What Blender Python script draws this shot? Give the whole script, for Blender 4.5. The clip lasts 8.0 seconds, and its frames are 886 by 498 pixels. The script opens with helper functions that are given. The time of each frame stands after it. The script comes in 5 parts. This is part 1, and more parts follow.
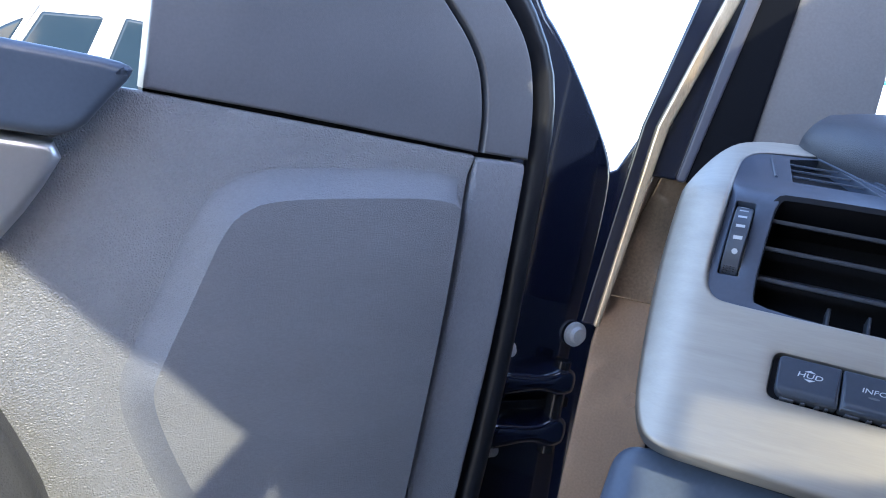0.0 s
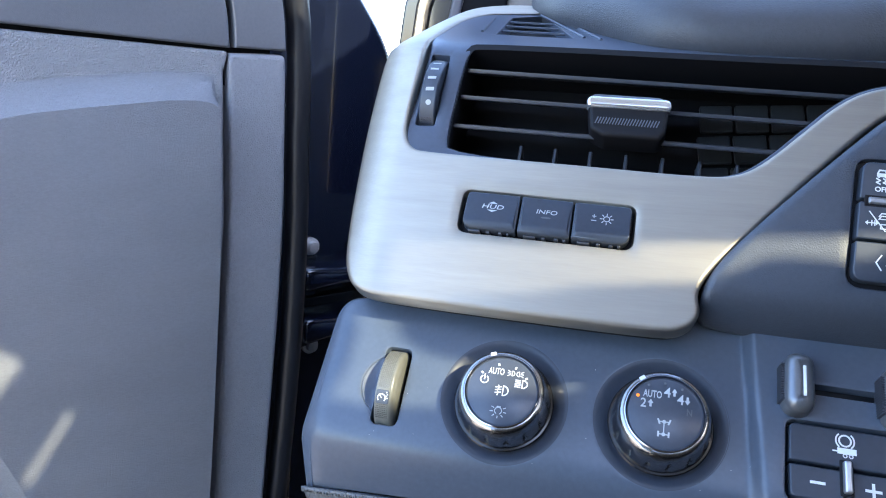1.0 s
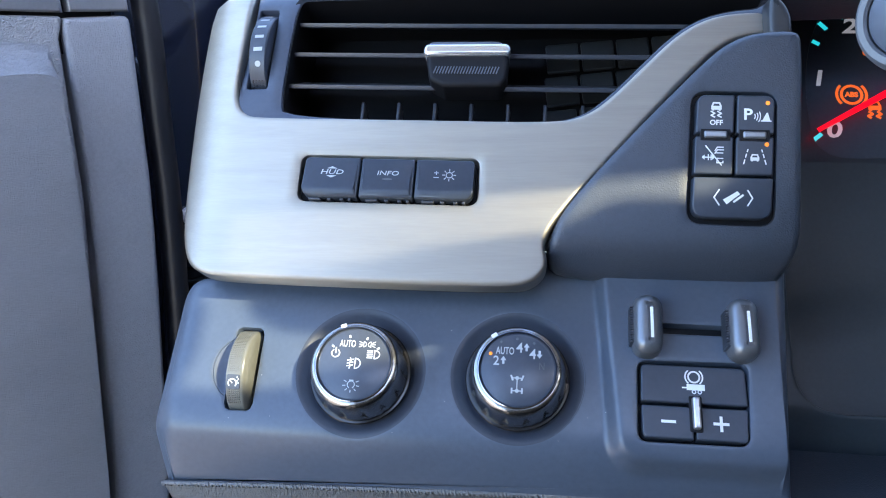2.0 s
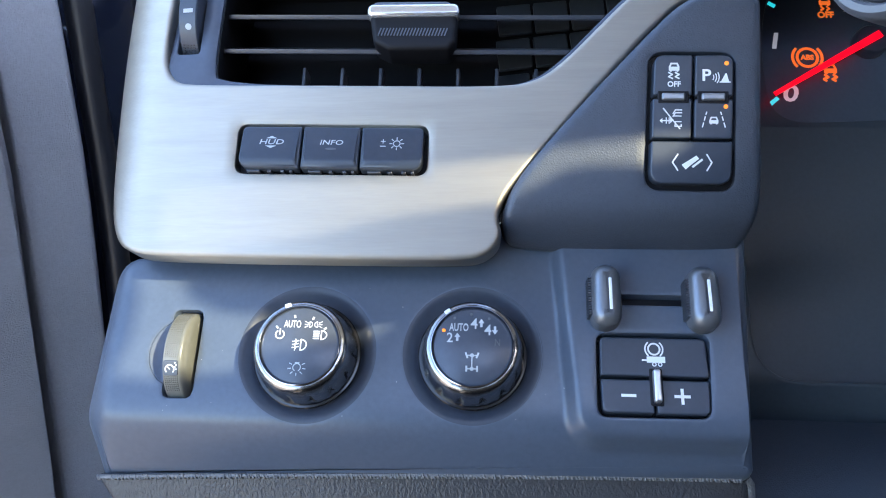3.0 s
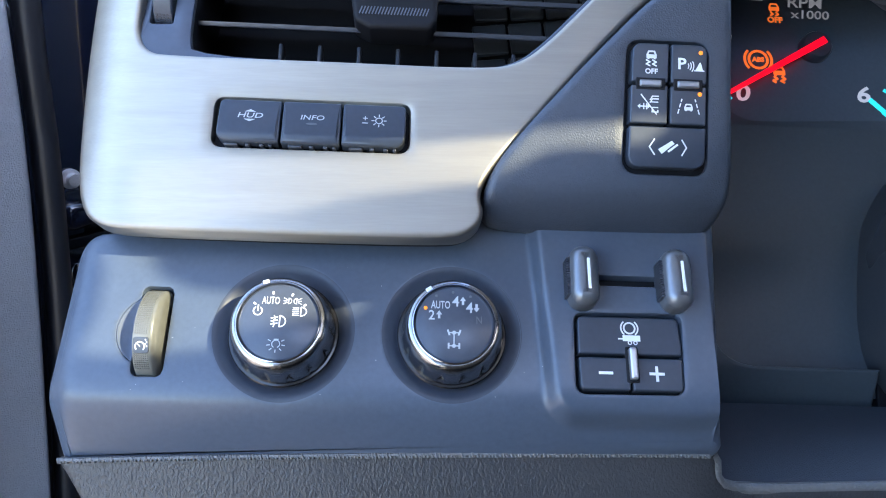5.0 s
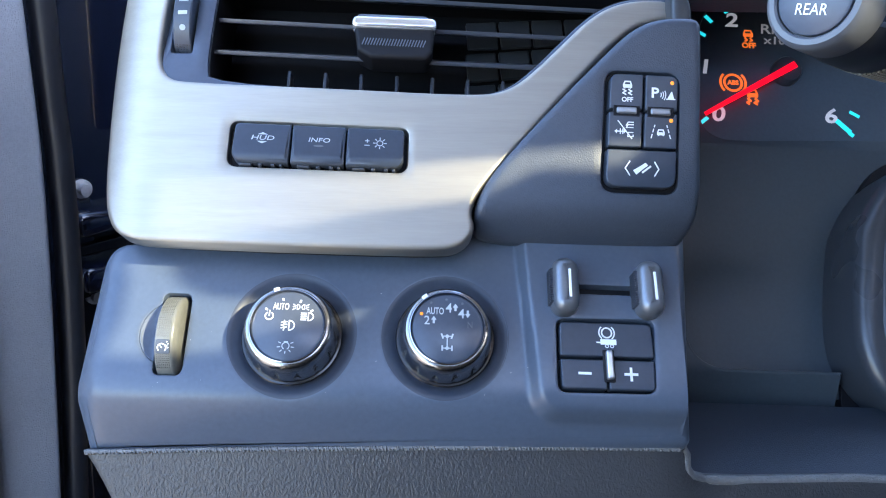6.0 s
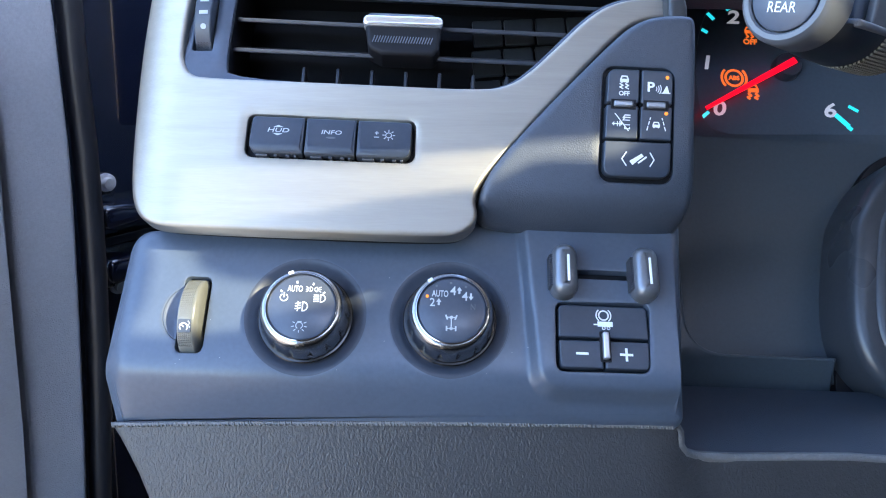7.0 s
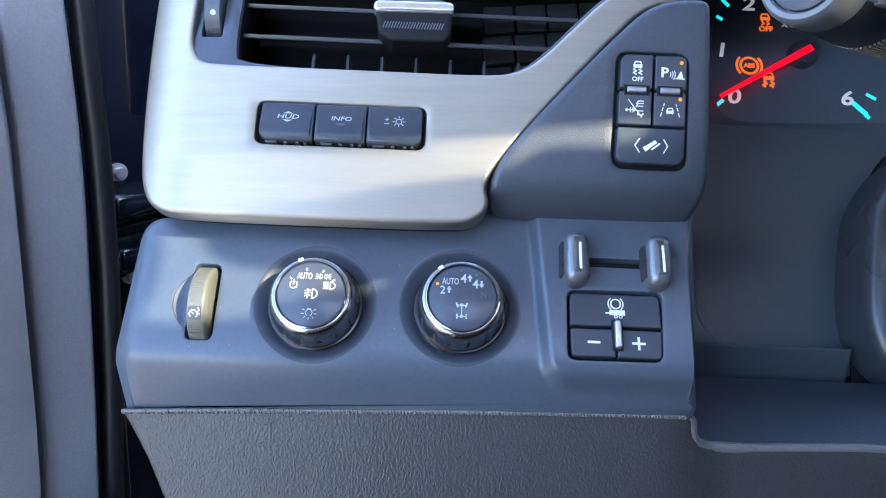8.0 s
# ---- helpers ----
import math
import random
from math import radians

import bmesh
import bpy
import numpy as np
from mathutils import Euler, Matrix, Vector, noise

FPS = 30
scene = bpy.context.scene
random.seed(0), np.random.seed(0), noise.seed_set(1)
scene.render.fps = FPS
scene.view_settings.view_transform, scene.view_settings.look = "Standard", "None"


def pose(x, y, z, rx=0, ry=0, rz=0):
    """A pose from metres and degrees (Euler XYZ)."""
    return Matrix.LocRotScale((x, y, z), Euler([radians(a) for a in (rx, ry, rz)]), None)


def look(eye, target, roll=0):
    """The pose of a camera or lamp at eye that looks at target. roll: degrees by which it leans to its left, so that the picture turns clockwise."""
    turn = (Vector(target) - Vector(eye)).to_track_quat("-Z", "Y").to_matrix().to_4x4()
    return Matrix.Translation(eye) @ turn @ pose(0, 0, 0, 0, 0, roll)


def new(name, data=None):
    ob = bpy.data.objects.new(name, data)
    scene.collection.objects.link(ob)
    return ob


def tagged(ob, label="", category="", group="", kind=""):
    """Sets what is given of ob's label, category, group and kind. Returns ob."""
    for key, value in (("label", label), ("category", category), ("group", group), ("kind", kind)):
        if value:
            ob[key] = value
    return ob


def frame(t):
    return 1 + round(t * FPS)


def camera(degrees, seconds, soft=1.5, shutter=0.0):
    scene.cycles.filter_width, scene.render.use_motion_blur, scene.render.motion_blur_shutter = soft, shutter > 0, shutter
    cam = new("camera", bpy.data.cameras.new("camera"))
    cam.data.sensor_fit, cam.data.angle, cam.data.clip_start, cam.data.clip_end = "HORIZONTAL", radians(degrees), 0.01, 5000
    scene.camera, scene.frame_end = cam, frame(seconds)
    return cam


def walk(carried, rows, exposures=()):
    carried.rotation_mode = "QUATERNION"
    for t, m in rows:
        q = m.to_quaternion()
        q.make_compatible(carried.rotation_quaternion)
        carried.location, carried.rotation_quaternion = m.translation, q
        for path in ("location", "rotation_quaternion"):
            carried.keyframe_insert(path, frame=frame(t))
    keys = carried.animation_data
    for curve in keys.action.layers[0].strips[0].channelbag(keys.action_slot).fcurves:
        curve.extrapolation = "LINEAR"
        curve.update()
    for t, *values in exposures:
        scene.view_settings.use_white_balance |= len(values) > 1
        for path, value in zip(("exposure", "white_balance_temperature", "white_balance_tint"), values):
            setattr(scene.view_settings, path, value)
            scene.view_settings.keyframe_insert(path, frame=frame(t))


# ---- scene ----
cam = camera(60.6, 8.0, soft=1.05)
PATH = [
    (0, (0.0270, 0.0264, 1.4682), (-0.4916, 1.9298, 1.1395), 9.59),
    (0.2, (0.0488, 0.0202, 1.4588), (-0.4205, 1.9333, 1.1127), 8.21),
    (0.5, (0.0666, 0.0169, 1.4626), (-0.2832, 1.9469, 1.0716), 6.64),
    (0.7, (0.0918, 0.0242, 1.4583), (-0.2040, 1.9545, 1.0265), 5.13),
    (1, (0.1231, 0.0295, 1.4527), (-0.0798, 1.9569, 0.9586), 3.76),
    (1.2, (0.1341, 0.0355, 1.4593), (-0.0399, 1.9568, 0.9319), 2.22),
    (1.5, (0.1461, 0.0334, 1.4673), (0.0509, 1.9461, 0.8905), 1.46),
    (1.7, (0.1593, 0.0403, 1.4678), (0.0995, 1.9437, 0.8566), 0.55),
    (2, (0.1625, 0.0502, 1.4619), (0.1469, 1.9440, 0.8190), -0.06),
    (2.2, (0.1684, 0.0557, 1.4612), (0.1797, 1.9454, 0.8062), -0.32),
    (3.5, (0.1646, 0.0700, 1.4475), (0.2979, 1.9317, 0.7290), 0.60),
    (4, (0.1614, 0.0741, 1.4420), (0.3404, 1.9325, 0.7248), 1.41),
    (5.3, (0.1411, 0.0548, 1.4437), (0.4403, 1.9134, 0.7684), 3.07),
    (5.5, (0.1416, 0.0471, 1.4519), (0.4432, 1.9054, 0.7768), 3.15),
    (6, (0.1389, 0.0346, 1.4562), (0.4355, 1.8970, 0.7902), 3.16),
    (6.5, (0.1386, 0.0267, 1.4556), (0.4156, 1.8921, 0.7897), 3.04),
    (7, (0.1418, 0.0132, 1.4575), (0.3945, 1.8799, 0.7853), 2.86),
    (7.5, (0.1425, 0.0134, 1.4527), (0.3815, 1.8799, 0.7751), 2.69),
    (8, (0.1427, 0.0149, 1.4536), (0.3652, 1.8792, 0.7643), 2.67),
]
walk(cam, [(t, look(eye, target, roll)) for t, eye, target, roll in PATH],
     exposures=[(0.0, 2.93, 5900, 15), (0.5, 3.12, 5900, 14), (1.0, 3.50, 6100, 13), (4.0, 3.52, 6200, 13), (6.0, 3.74, 6060, 13.5), (8.0, 3.76, 6060, 13.5)])

# ---- world, sun, exposure ----
SUN_WAY = Vector((1.0, -0.92, 1.0)).normalized()
world = bpy.data.worlds.new("sky")
scene.world = world
world.use_nodes = True
wn = world.node_tree.nodes
sky = wn.new("ShaderNodeTexSky")
sky.sky_type = "NISHITA"
sky.sun_disc = False
sky.sun_elevation = radians(36.3)
sky.sun_rotation = radians(132.6)
wn["Background"].inputs["Strength"].default_value = 0.15
world.node_tree.links.new(sky.outputs["Color"], wn["Background"].inputs["Color"])
sun_data = bpy.data.lights.new("sun", "SUN")
sun_data.energy, sun_data.angle, sun_data.color = 0.93, radians(0.53), (1.0, 0.91, 0.60)
sun = new("sun", sun_data)
sun.matrix_world = look(SUN_WAY * 20, (0, 0, 0))


# ---- materials ----
def material(name, colour, rough=0.5, metal=0.0, grain=0.0, grain_size=0.001, stain=0.12, emit=0.0, coat=0.0,
             cells=False, stretch=(1, 1, 1), spec=0.5, twist=0.0):
    """Principled surface: colour varied at two scales, with a relief of grain_size metres."""
    m = bpy.data.materials.new(name)
    m.use_nodes = True
    n, k = m.node_tree.nodes, m.node_tree.links
    b = n["Principled BSDF"]
    b.inputs["Roughness"].default_value = rough
    b.inputs["Metallic"].default_value = metal
    b.inputs["Coat Weight"].default_value = coat
    b.inputs["Coat Roughness"].default_value = 0.05
    b.inputs["Specular IOR Level"].default_value = spec
    pos = n.new("ShaderNodeNewGeometry").outputs["Position"]
    mp = n.new("ShaderNodeMapping")
    mp.inputs["Scale"].default_value = stretch
    k.new(pos, mp.inputs["Vector"])
    if stain:
        big = n.new("ShaderNodeTexNoise")
        big.inputs["Scale"].default_value = 14
        big.inputs["Detail"].default_value = 2.5
        k.new(mp.outputs["Vector"], big.inputs["Vector"])
        small = n.new("ShaderNodeTexNoise")
        small.inputs["Scale"].default_value = 420
        small.inputs["Detail"].default_value = 3
        k.new(mp.outputs["Vector"], small.inputs["Vector"])
        add = n.new("ShaderNodeMath")
        add.operation = "ADD"
        k.new(big.outputs["Fac"], add.inputs[0])
        k.new(small.outputs["Fac"], add.inputs[1])
        ramp = n.new("ShaderNodeMapRange")
        ramp.inputs["From Min"].default_value, ramp.inputs["From Max"].default_value = 0.6, 1.4
        ramp.inputs["To Min"].default_value, ramp.inputs["To Max"].default_value = 1 - stain, 1 + stain
        k.new(add.outputs[0], ramp.inputs["Value"])
        mul = n.new("ShaderNodeVectorMath")
        mul.operation = "SCALE"
        mul.inputs[0].default_value = colour[:3]
        k.new(ramp.outputs["Result"], mul.inputs["Scale"])
        k.new(mul.outputs["Vector"], b.inputs["Base Color"])
        rr = n.new("ShaderNodeMapRange")
        rr.inputs["From Min"].default_value, rr.inputs["From Max"].default_value = 0.0, 1.0
        rr.inputs["To Min"].default_value, rr.inputs["To Max"].default_value = max(rough - 0.08, 0.02), min(rough + 0.08, 1)
        k.new(big.outputs["Fac"], rr.inputs["Value"])
        k.new(rr.outputs["Result"], b.inputs["Roughness"])
    else:
        b.inputs["Base Color"].default_value = (*colour[:3], 1)
    if grain:
        if cells:
            t = n.new("ShaderNodeTexVoronoi")
            t.feature = "DISTANCE_TO_EDGE"
            t.inputs["Scale"].default_value = 1 / grain_size
            t.inputs["Randomness"].default_value = 1.0
            soft = n.new("ShaderNodeMapRange")
            soft.interpolation_type = "SMOOTHSTEP"
            soft.inputs["From Min"].default_value, soft.inputs["From Max"].default_value = 0.0, 0.42
            k.new(t.outputs["Distance"], soft.inputs["Value"])
            out = soft.outputs["Result"]
            wobble = n.new("ShaderNodeTexNoise")
            wobble.inputs["Scale"].default_value = 0.55 / grain_size
            k.new(mp.outputs["Vector"], wobble.inputs["Vector"])
            shift = n.new("ShaderNodeVectorMath")
            shift.operation = "MULTIPLY_ADD"
            shift.inputs[1].default_value = (grain_size * 1.2,) * 3
            k.new(wobble.outputs["Color"], shift.inputs[0])
            k.new(mp.outputs["Vector"], shift.inputs[2])
        else:
            t = n.new("ShaderNodeTexNoise")
            t.inputs["Scale"].default_value = 1 / grain_size
            t.inputs["Detail"].default_value = 1 if twist else 3
            t.inputs["Distortion"].default_value = twist
            out = t.outputs["Fac"]
        k.new(shift.outputs["Vector"] if cells else mp.outputs["Vector"], t.inputs["Vector"])
        bump = n.new("ShaderNodeBump")
        bump.inputs["Strength"].default_value = grain
        bump.inputs["Distance"].default_value = grain_size * (0.27 if cells else 0.5)
        k.new(out, bump.inputs["Height"])
        k.new(bump.outputs["Normal"], b.inputs["Normal"])
    if emit:
        b.inputs["Emission Color"].default_value = (*colour[:3], 1)
        b.inputs["Emission Strength"].default_value = emit
    return m


SOFT = material("soft_dash_plastic", (0.065, 0.083, 0.114), 0.31, grain=0.12, grain_size=0.0006)
LEATHER = material("grained_vinyl", (0.042, 0.043, 0.046), 0.40, grain=0.6, grain_size=0.0015, stretch=(1.3, 0.85, 0.85), twist=0.45)
PODSKIN = material("fine_grained_vinyl", (0.046, 0.056, 0.076), 0.46, grain=0.22, grain_size=0.0012, cells=True)
# shelf darkened in colour for the shade of the missing steering wheel
SHELFSKIN = material("shade_toned_shelf_vinyl", (0.027, 0.036, 0.050), 0.45, grain=0.25, grain_size=0.0013, cells=True)
DOORSKIN = material("grained_door_plastic", (0.188, 0.195, 0.212), 0.44, grain=0.95, grain_size=0.0020, cells=True, spec=0.8)
DOORFLAT = material("fine_door_plastic", (0.150, 0.158, 0.178), 0.44, grain=0.75, grain_size=0.0016, cells=True, stretch=(0.7, 0.7, 1.9), spec=0.8)
SAIL = material("smooth_corner_plastic", (0.110, 0.115, 0.130), 0.38, grain=0.15, grain_size=0.0012, cells=True, spec=0.9)
EDGESKIN = material("grained_edge_plastic", (0.190, 0.200, 0.228), 0.44, grain=0.55, grain_size=0.0019, cells=True)
BEZEL = material("satin_vent_plastic", (0.060, 0.074, 0.105), 0.38, grain=0.08, grain_size=0.0005)
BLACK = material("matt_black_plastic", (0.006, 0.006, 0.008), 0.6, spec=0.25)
VANE = material("satin_grey_vane", (0.110, 0.125, 0.155), 0.34)
SLAT = material("satin_black_slat", (0.042, 0.048, 0.062), 0.32)
GLOSS = material("gloss_black_plastic", (0.012, 0.012, 0.014), 0.18, stain=0.05)
BUTTON = material("satin_button_plastic", (0.031, 0.040, 0.057), 0.36, grain=0.06, grain_size=0.0004)
STALKGREY = material("satin_stalk_plastic", (0.085, 0.092, 0.11), 0.36, stain=0.06)
GREYCAP = material("satin_grey_cap", (0.26, 0.27, 0.285), 0.30, 0.6, stain=0.06)
PRINT = material("white_print", (0.78, 0.80, 0.82), 0.5, stain=0)
SIGNGREY = material("pale_grey_print", (0.45, 0.48, 0.50), 0.5, stain=0)
DIMPRINT = material("faded_print", (0.10, 0.11, 0.12), 0.5, stain=0)
AMBER = material("amber_lamp", (0.9, 0.22, 0.01), 0.4, stain=0, emit=0.10)
WARN = material("amber_warning_lamp", (0.75, 0.15, 0.02), 0.4, stain=0, emit=0.075)
RED = material("red_needle", (1.0, 0.0, 0.01), 0.4, stain=0, emit=0.14)
CYAN = material("cyan_scale_mark", (0.03, 0.62, 0.66), 0.4, stain=0, emit=0.09)
DIGIT = material("lit_white_digit", (0.6, 0.6, 0.63), 0.5, stain=0, emit=0.035)
FACE = material("gauge_face", (0.070, 0.088, 0.112), 0.45, stain=0.1, spec=0.3)
SEAL = material("satin_pillar_seal", (0.004, 0.005, 0.008), 0.5, spec=0.08)
LIP = material("grey_seal_lip", (0.075, 0.080, 0.105), 0.35, stain=0.08)
RUBBER = material("black_rubber", (0.009, 0.010, 0.014), 0.42)
PAINT = material("dark_blue_car_paint", (0.006, 0.009, 0.022), 0.20, coat=0.8, stain=0.05)
# jamb colours: tan ground mirrored in dark paint, put into the base colour
BRONZE = material("painted_reflection_bronze", (0.43, 0.305, 0.22), 0.24, 0.4, coat=0.6, stain=0.18, grain=0.10, grain_size=0.05)
GLINT = material("painted_reflection_glint", (0.48, 0.36, 0.26), 0.12, 0.7, stain=0.3, grain=0.09, grain_size=0.08)
# flange: golden streaks of reflected sun are painted as base colour
PALE = material("painted_reflection_pale", (0.80, 0.62, 0.41), 0.18, 0.6, coat=0.5, stain=0.35, stretch=(2, 2, 0.5), grain=0.08, grain_size=0.10)
CLOTH = material("grey_pillar_cloth", (0.17, 0.17, 0.175), 0.85, grain=0.2, grain_size=0.0012)
SILVER = material("satin_silver_plastic", (0.62, 0.62, 0.64), 0.32, 0.85, stain=0.04)
HEADLINER = material("pale_headliner", (0.72, 0.70, 0.65), 0.9, grain=0.2, grain_size=0.002)
CARPET = material("brown_carpet", (0.050, 0.036, 0.026), 0.95, grain=0.6, grain_size=0.003)
STEEL = material("zinc_bolt", (0.70, 0.70, 0.71), 0.38, 0.4)
GROUND = material("pale_concrete", (0.40, 0.31, 0.22), 0.85, grain=0.3, grain_size=0.02)
WHITEPAINT = material("white_painted_metal", (0.80, 0.80, 0.80), 0.3, stain=0.04)
GLASSY = material("tinted_car_glass", (0.018, 0.032, 0.046), 0.05, stain=0.03, spec=0.25)
BEIGE = material("beige_car_paint", (0.26, 0.25, 0.23), 0.3, stain=0.05)
TEAL = material("teal_paint", (0.06, 0.32, 0.34), 0.5)


def brushed():
    m = bpy.data.materials.new("brushed_aluminium")
    m.use_nodes = True
    n, k = m.node_tree.nodes, m.node_tree.links
    b = n["Principled BSDF"]
    b.inputs["Metallic"].default_value = 1.0
    b.inputs["Anisotropic"].default_value = 0.62
    across = n.new("ShaderNodeCombineXYZ")
    for i, q in enumerate((0.063, 0.570, 0.819)):
        across.inputs[i].default_value = q
    k.new(across.outputs["Vector"], b.inputs["Tangent"])
    pos = n.new("ShaderNodeNewGeometry").outputs["Position"]
    mp = n.new("ShaderNodeMapping")
    mp.inputs["Rotation"].default_value = (0, 0, 0.11)
    mp.inputs["Scale"].default_value = (22, 900, 1500)
    k.new(pos, mp.inputs["Vector"])
    t = n.new("ShaderNodeTexNoise")
    t.inputs["Scale"].default_value = 1
    t.inputs["Detail"].default_value = 4
    k.new(mp.outputs["Vector"], t.inputs["Vector"])
    mp2 = n.new("ShaderNodeMapping")
    mp2.inputs["Rotation"].default_value = (0, 0, 0.11)
    mp2.inputs["Scale"].default_value = (6, 120, 220)
    k.new(pos, mp2.inputs["Vector"])
    t2 = n.new("ShaderNodeTexNoise")
    t2.inputs["Scale"].default_value = 1
    t2.inputs["Detail"].default_value = 3
    k.new(mp2.outputs["Vector"], t2.inputs["Vector"])
    ad = n.new("ShaderNodeMath")
    ad.operation = "ADD"
    k.new(t.outputs["Fac"], ad.inputs[0])
    k.new(t2.outputs["Fac"], ad.inputs[1])
    cr = n.new("ShaderNodeMapRange")
    cr.inputs["From Min"].default_value, cr.inputs["From Max"].default_value = 0.6, 1.4
    cr.inputs["To Min"].default_value, cr.inputs["To Max"].default_value = 0.89, 1.08
    k.new(ad.outputs[0], cr.inputs["Value"])
    mul = n.new("ShaderNodeVectorMath")
    mul.operation = "SCALE"
    mul.inputs[0].default_value = (0.434, 0.404, 0.351)
    k.new(cr.outputs["Result"], mul.inputs["Scale"])
    k.new(mul.outputs["Vector"], b.inputs["Base Color"])
    rr = n.new("ShaderNodeMapRange")
    rr.inputs["To Min"].default_value, rr.inputs["To Max"].default_value = 0.54, 0.68
    k.new(t.outputs["Fac"], rr.inputs["Value"])
    k.new(rr.outputs["Result"], b.inputs["Roughness"])
    bp = n.new("ShaderNodeBump")
    bp.inputs["Strength"].default_value = 0.12
    bp.inputs["Distance"].default_value = 0.0004
    k.new(t.outputs["Fac"], bp.inputs["Height"])
    k.new(bp.outputs["Normal"], b.inputs["Normal"])
    return m


# darker than SOFT: shade from the unbuilt steering wheel is in the colour
COLUMN = material("shade_toned_column_plastic", (0.044, 0.058, 0.071), 0.40, grain=0.1, grain_size=0.0006)
COVER = material("satin_cover_plastic", (0.040, 0.046, 0.056), 0.30, grain=0.1, grain_size=0.0006)
# brow vinyl, lightened in place of windscreen light falling on it
HOODSKIN = material("light_toned_brow_vinyl", (0.055, 0.058, 0.068), 0.48, grain=0.3, grain_size=0.0015, cells=True)
DIALGREY = material("satin_grey_wheel", (0.050, 0.060, 0.080), 0.40, stain=0.1)
WHEELPRINT = material("grey_white_print", (0.42, 0.44, 0.46), 0.5, stain=0)
# lighter and bluer base colour replaces the sky's reflection on the caps
CAP = material("sky_toned_cap_plastic", (0.052, 0.062, 0.083), 0.28, grain=0.05, grain_size=0.0004)
# darker copy of SOFT; the dish's shade is put into its colour
DISH = material("shade_toned_dish_plastic", (0.030, 0.038, 0.055), 0.42, grain=0.1, grain_size=0.0006)
SLIDERCAP = material("dark_pewter_cap", (0.170, 0.180, 0.195), 0.34, 0.6, stain=0.08)
SCOOP = material("matt_scoop_plastic", (0.060, 0.076, 0.106), 0.42, grain=0.12, grain_size=0.0006)
GRIP = material("glossy_gunmetal_grip", (0.34, 0.34, 0.345), 0.20, 1.0, stain=0.25, grain=0.12, grain_size=0.006)
RIM = material("dark_chrome_rim", (0.44, 0.44, 0.46), 0.12, 1.0, stain=0.05)
# tan chosen for the warm light that the unseen walls throw back
TAN = material("warm_bounce_tan", (0.13, 0.088, 0.055), 0.6, grain=0.3, grain_size=0.002)
DUST = material("pale_dust", (0.7, 0.7, 0.68), 0.9, stain=0)
# wear, plus the glint along the pad's edges painted as pale grey
WORNGLINT = material("worn_and_glinting_vinyl", (0.13, 0.13, 0.128), 0.40, grain=0.35, grain_size=0.0019, cells=True)
# grey lightened and yellowed: sunlight on the thumbwheel is put into the colour
WHEELGREY = material("sun_toned_grey_rubber", (0.150, 0.150, 0.130), 0.30, stain=0.15)
STALKBLACK = material("smooth_black_stalk_plastic", (0.012, 0.014, 0.019), 0.34, stain=0.1)
KNURL = material("dark_knurled_plastic", (0.030, 0.032, 0.036), 0.35, stain=0.1)
BRIGHT = material("bright_silver_paint", (0.86, 0.87, 0.88), 0.15, 0.8, stain=0.03)
BRUSHED = brushed()


# ---- geometry helpers; a plan is a matrix from millimetres (across, up, out) to the world ----
def plan(origin, across, up):
    a = Vector(across).normalized()
    c = a.cross(Vector(up)).normalized()
    b = c.cross(a)
    m = Matrix((a, b, c)).transposed().to_4x4()
    return Matrix.Translation(origin) @ m @ Matrix.Scale(0.001, 4)


def at(m, u, v, w, rx=0.0, ry=0.0, rz=0.0):
    return m @ pose(u, v, w, rx, ry, rz)


ORIGIN = {}


def thing(name, place, label, category, group="", kind=""):
    e = new(name)
    e.empty_display_size = 0.02
    e.location = place
    ORIGIN[e] = Vector(place)
    return tagged(e, label, category, group, kind)


def finish(name, bm, mat, sharp=38):
    """A mesh object at the middle of its own bounds."""
    bmesh.ops.recalc_face_normals(bm, faces=bm.faces)
    cs = [v.co for v in bm.verts]
    c = Vector([(min(p[i] for p in cs) + max(p[i] for p in cs)) / 2 for i in range(3)])
    bmesh.ops.translate(bm, verts=bm.verts, vec=-c)
    for f in bm.faces:
        f.smooth = True
    me = bpy.data.meshes.new(name)
    bm.to_mesh(me)
    bm.free()
    me.set_sharp_from_angle(angle=radians(sharp))
    me.materials.append(mat)
    ob = new(name, me)
    ob.location = c
    ORIGIN[ob] = c
    return ob


def part(name, bm, mat, parent, label="", sharp=38):
    ob = finish(name, bm, mat, sharp)
    ob.parent = parent
    ob.location = ORIGIN[ob] - ORIGIN[parent]
    if label:
        tagged(ob, label)
    return ob


def single(name, bm, mat, label, category, kind="", group="", sharp=38):
    return tagged(finish(name, bm, mat, sharp), label, category, group, kind)


def chaikin(pts, times=2):
    for _ in range(times):
        out = []
        for i, p in enumerate(pts):
            q = pts[(i + 1) % len(pts)]
            out += [(0.75 * p[0] + 0.25 * q[0], 0.75 * p[1] + 0.25 * q[1]),
                    (0.25 * p[0] + 0.75 * q[0], 0.25 * p[1] + 0.75 * q[1])]
        pts = out
    return pts


def bow(pts, times=3):
    """An open row of points made into a smooth curve that keeps its ends."""
    for _ in range(times):
        out = [pts[0]]
        for p, q in zip(pts, pts[1:]):
            out += [(0.75 * p[0] + 0.25 * q[0], 0.75 * p[1] + 0.25 * q[1]), (0.25 * p[0] + 0.75 * q[0], 0.25 * p[1] + 0.75 * q[1])]
        pts = out + [pts[-1]]
    return pts


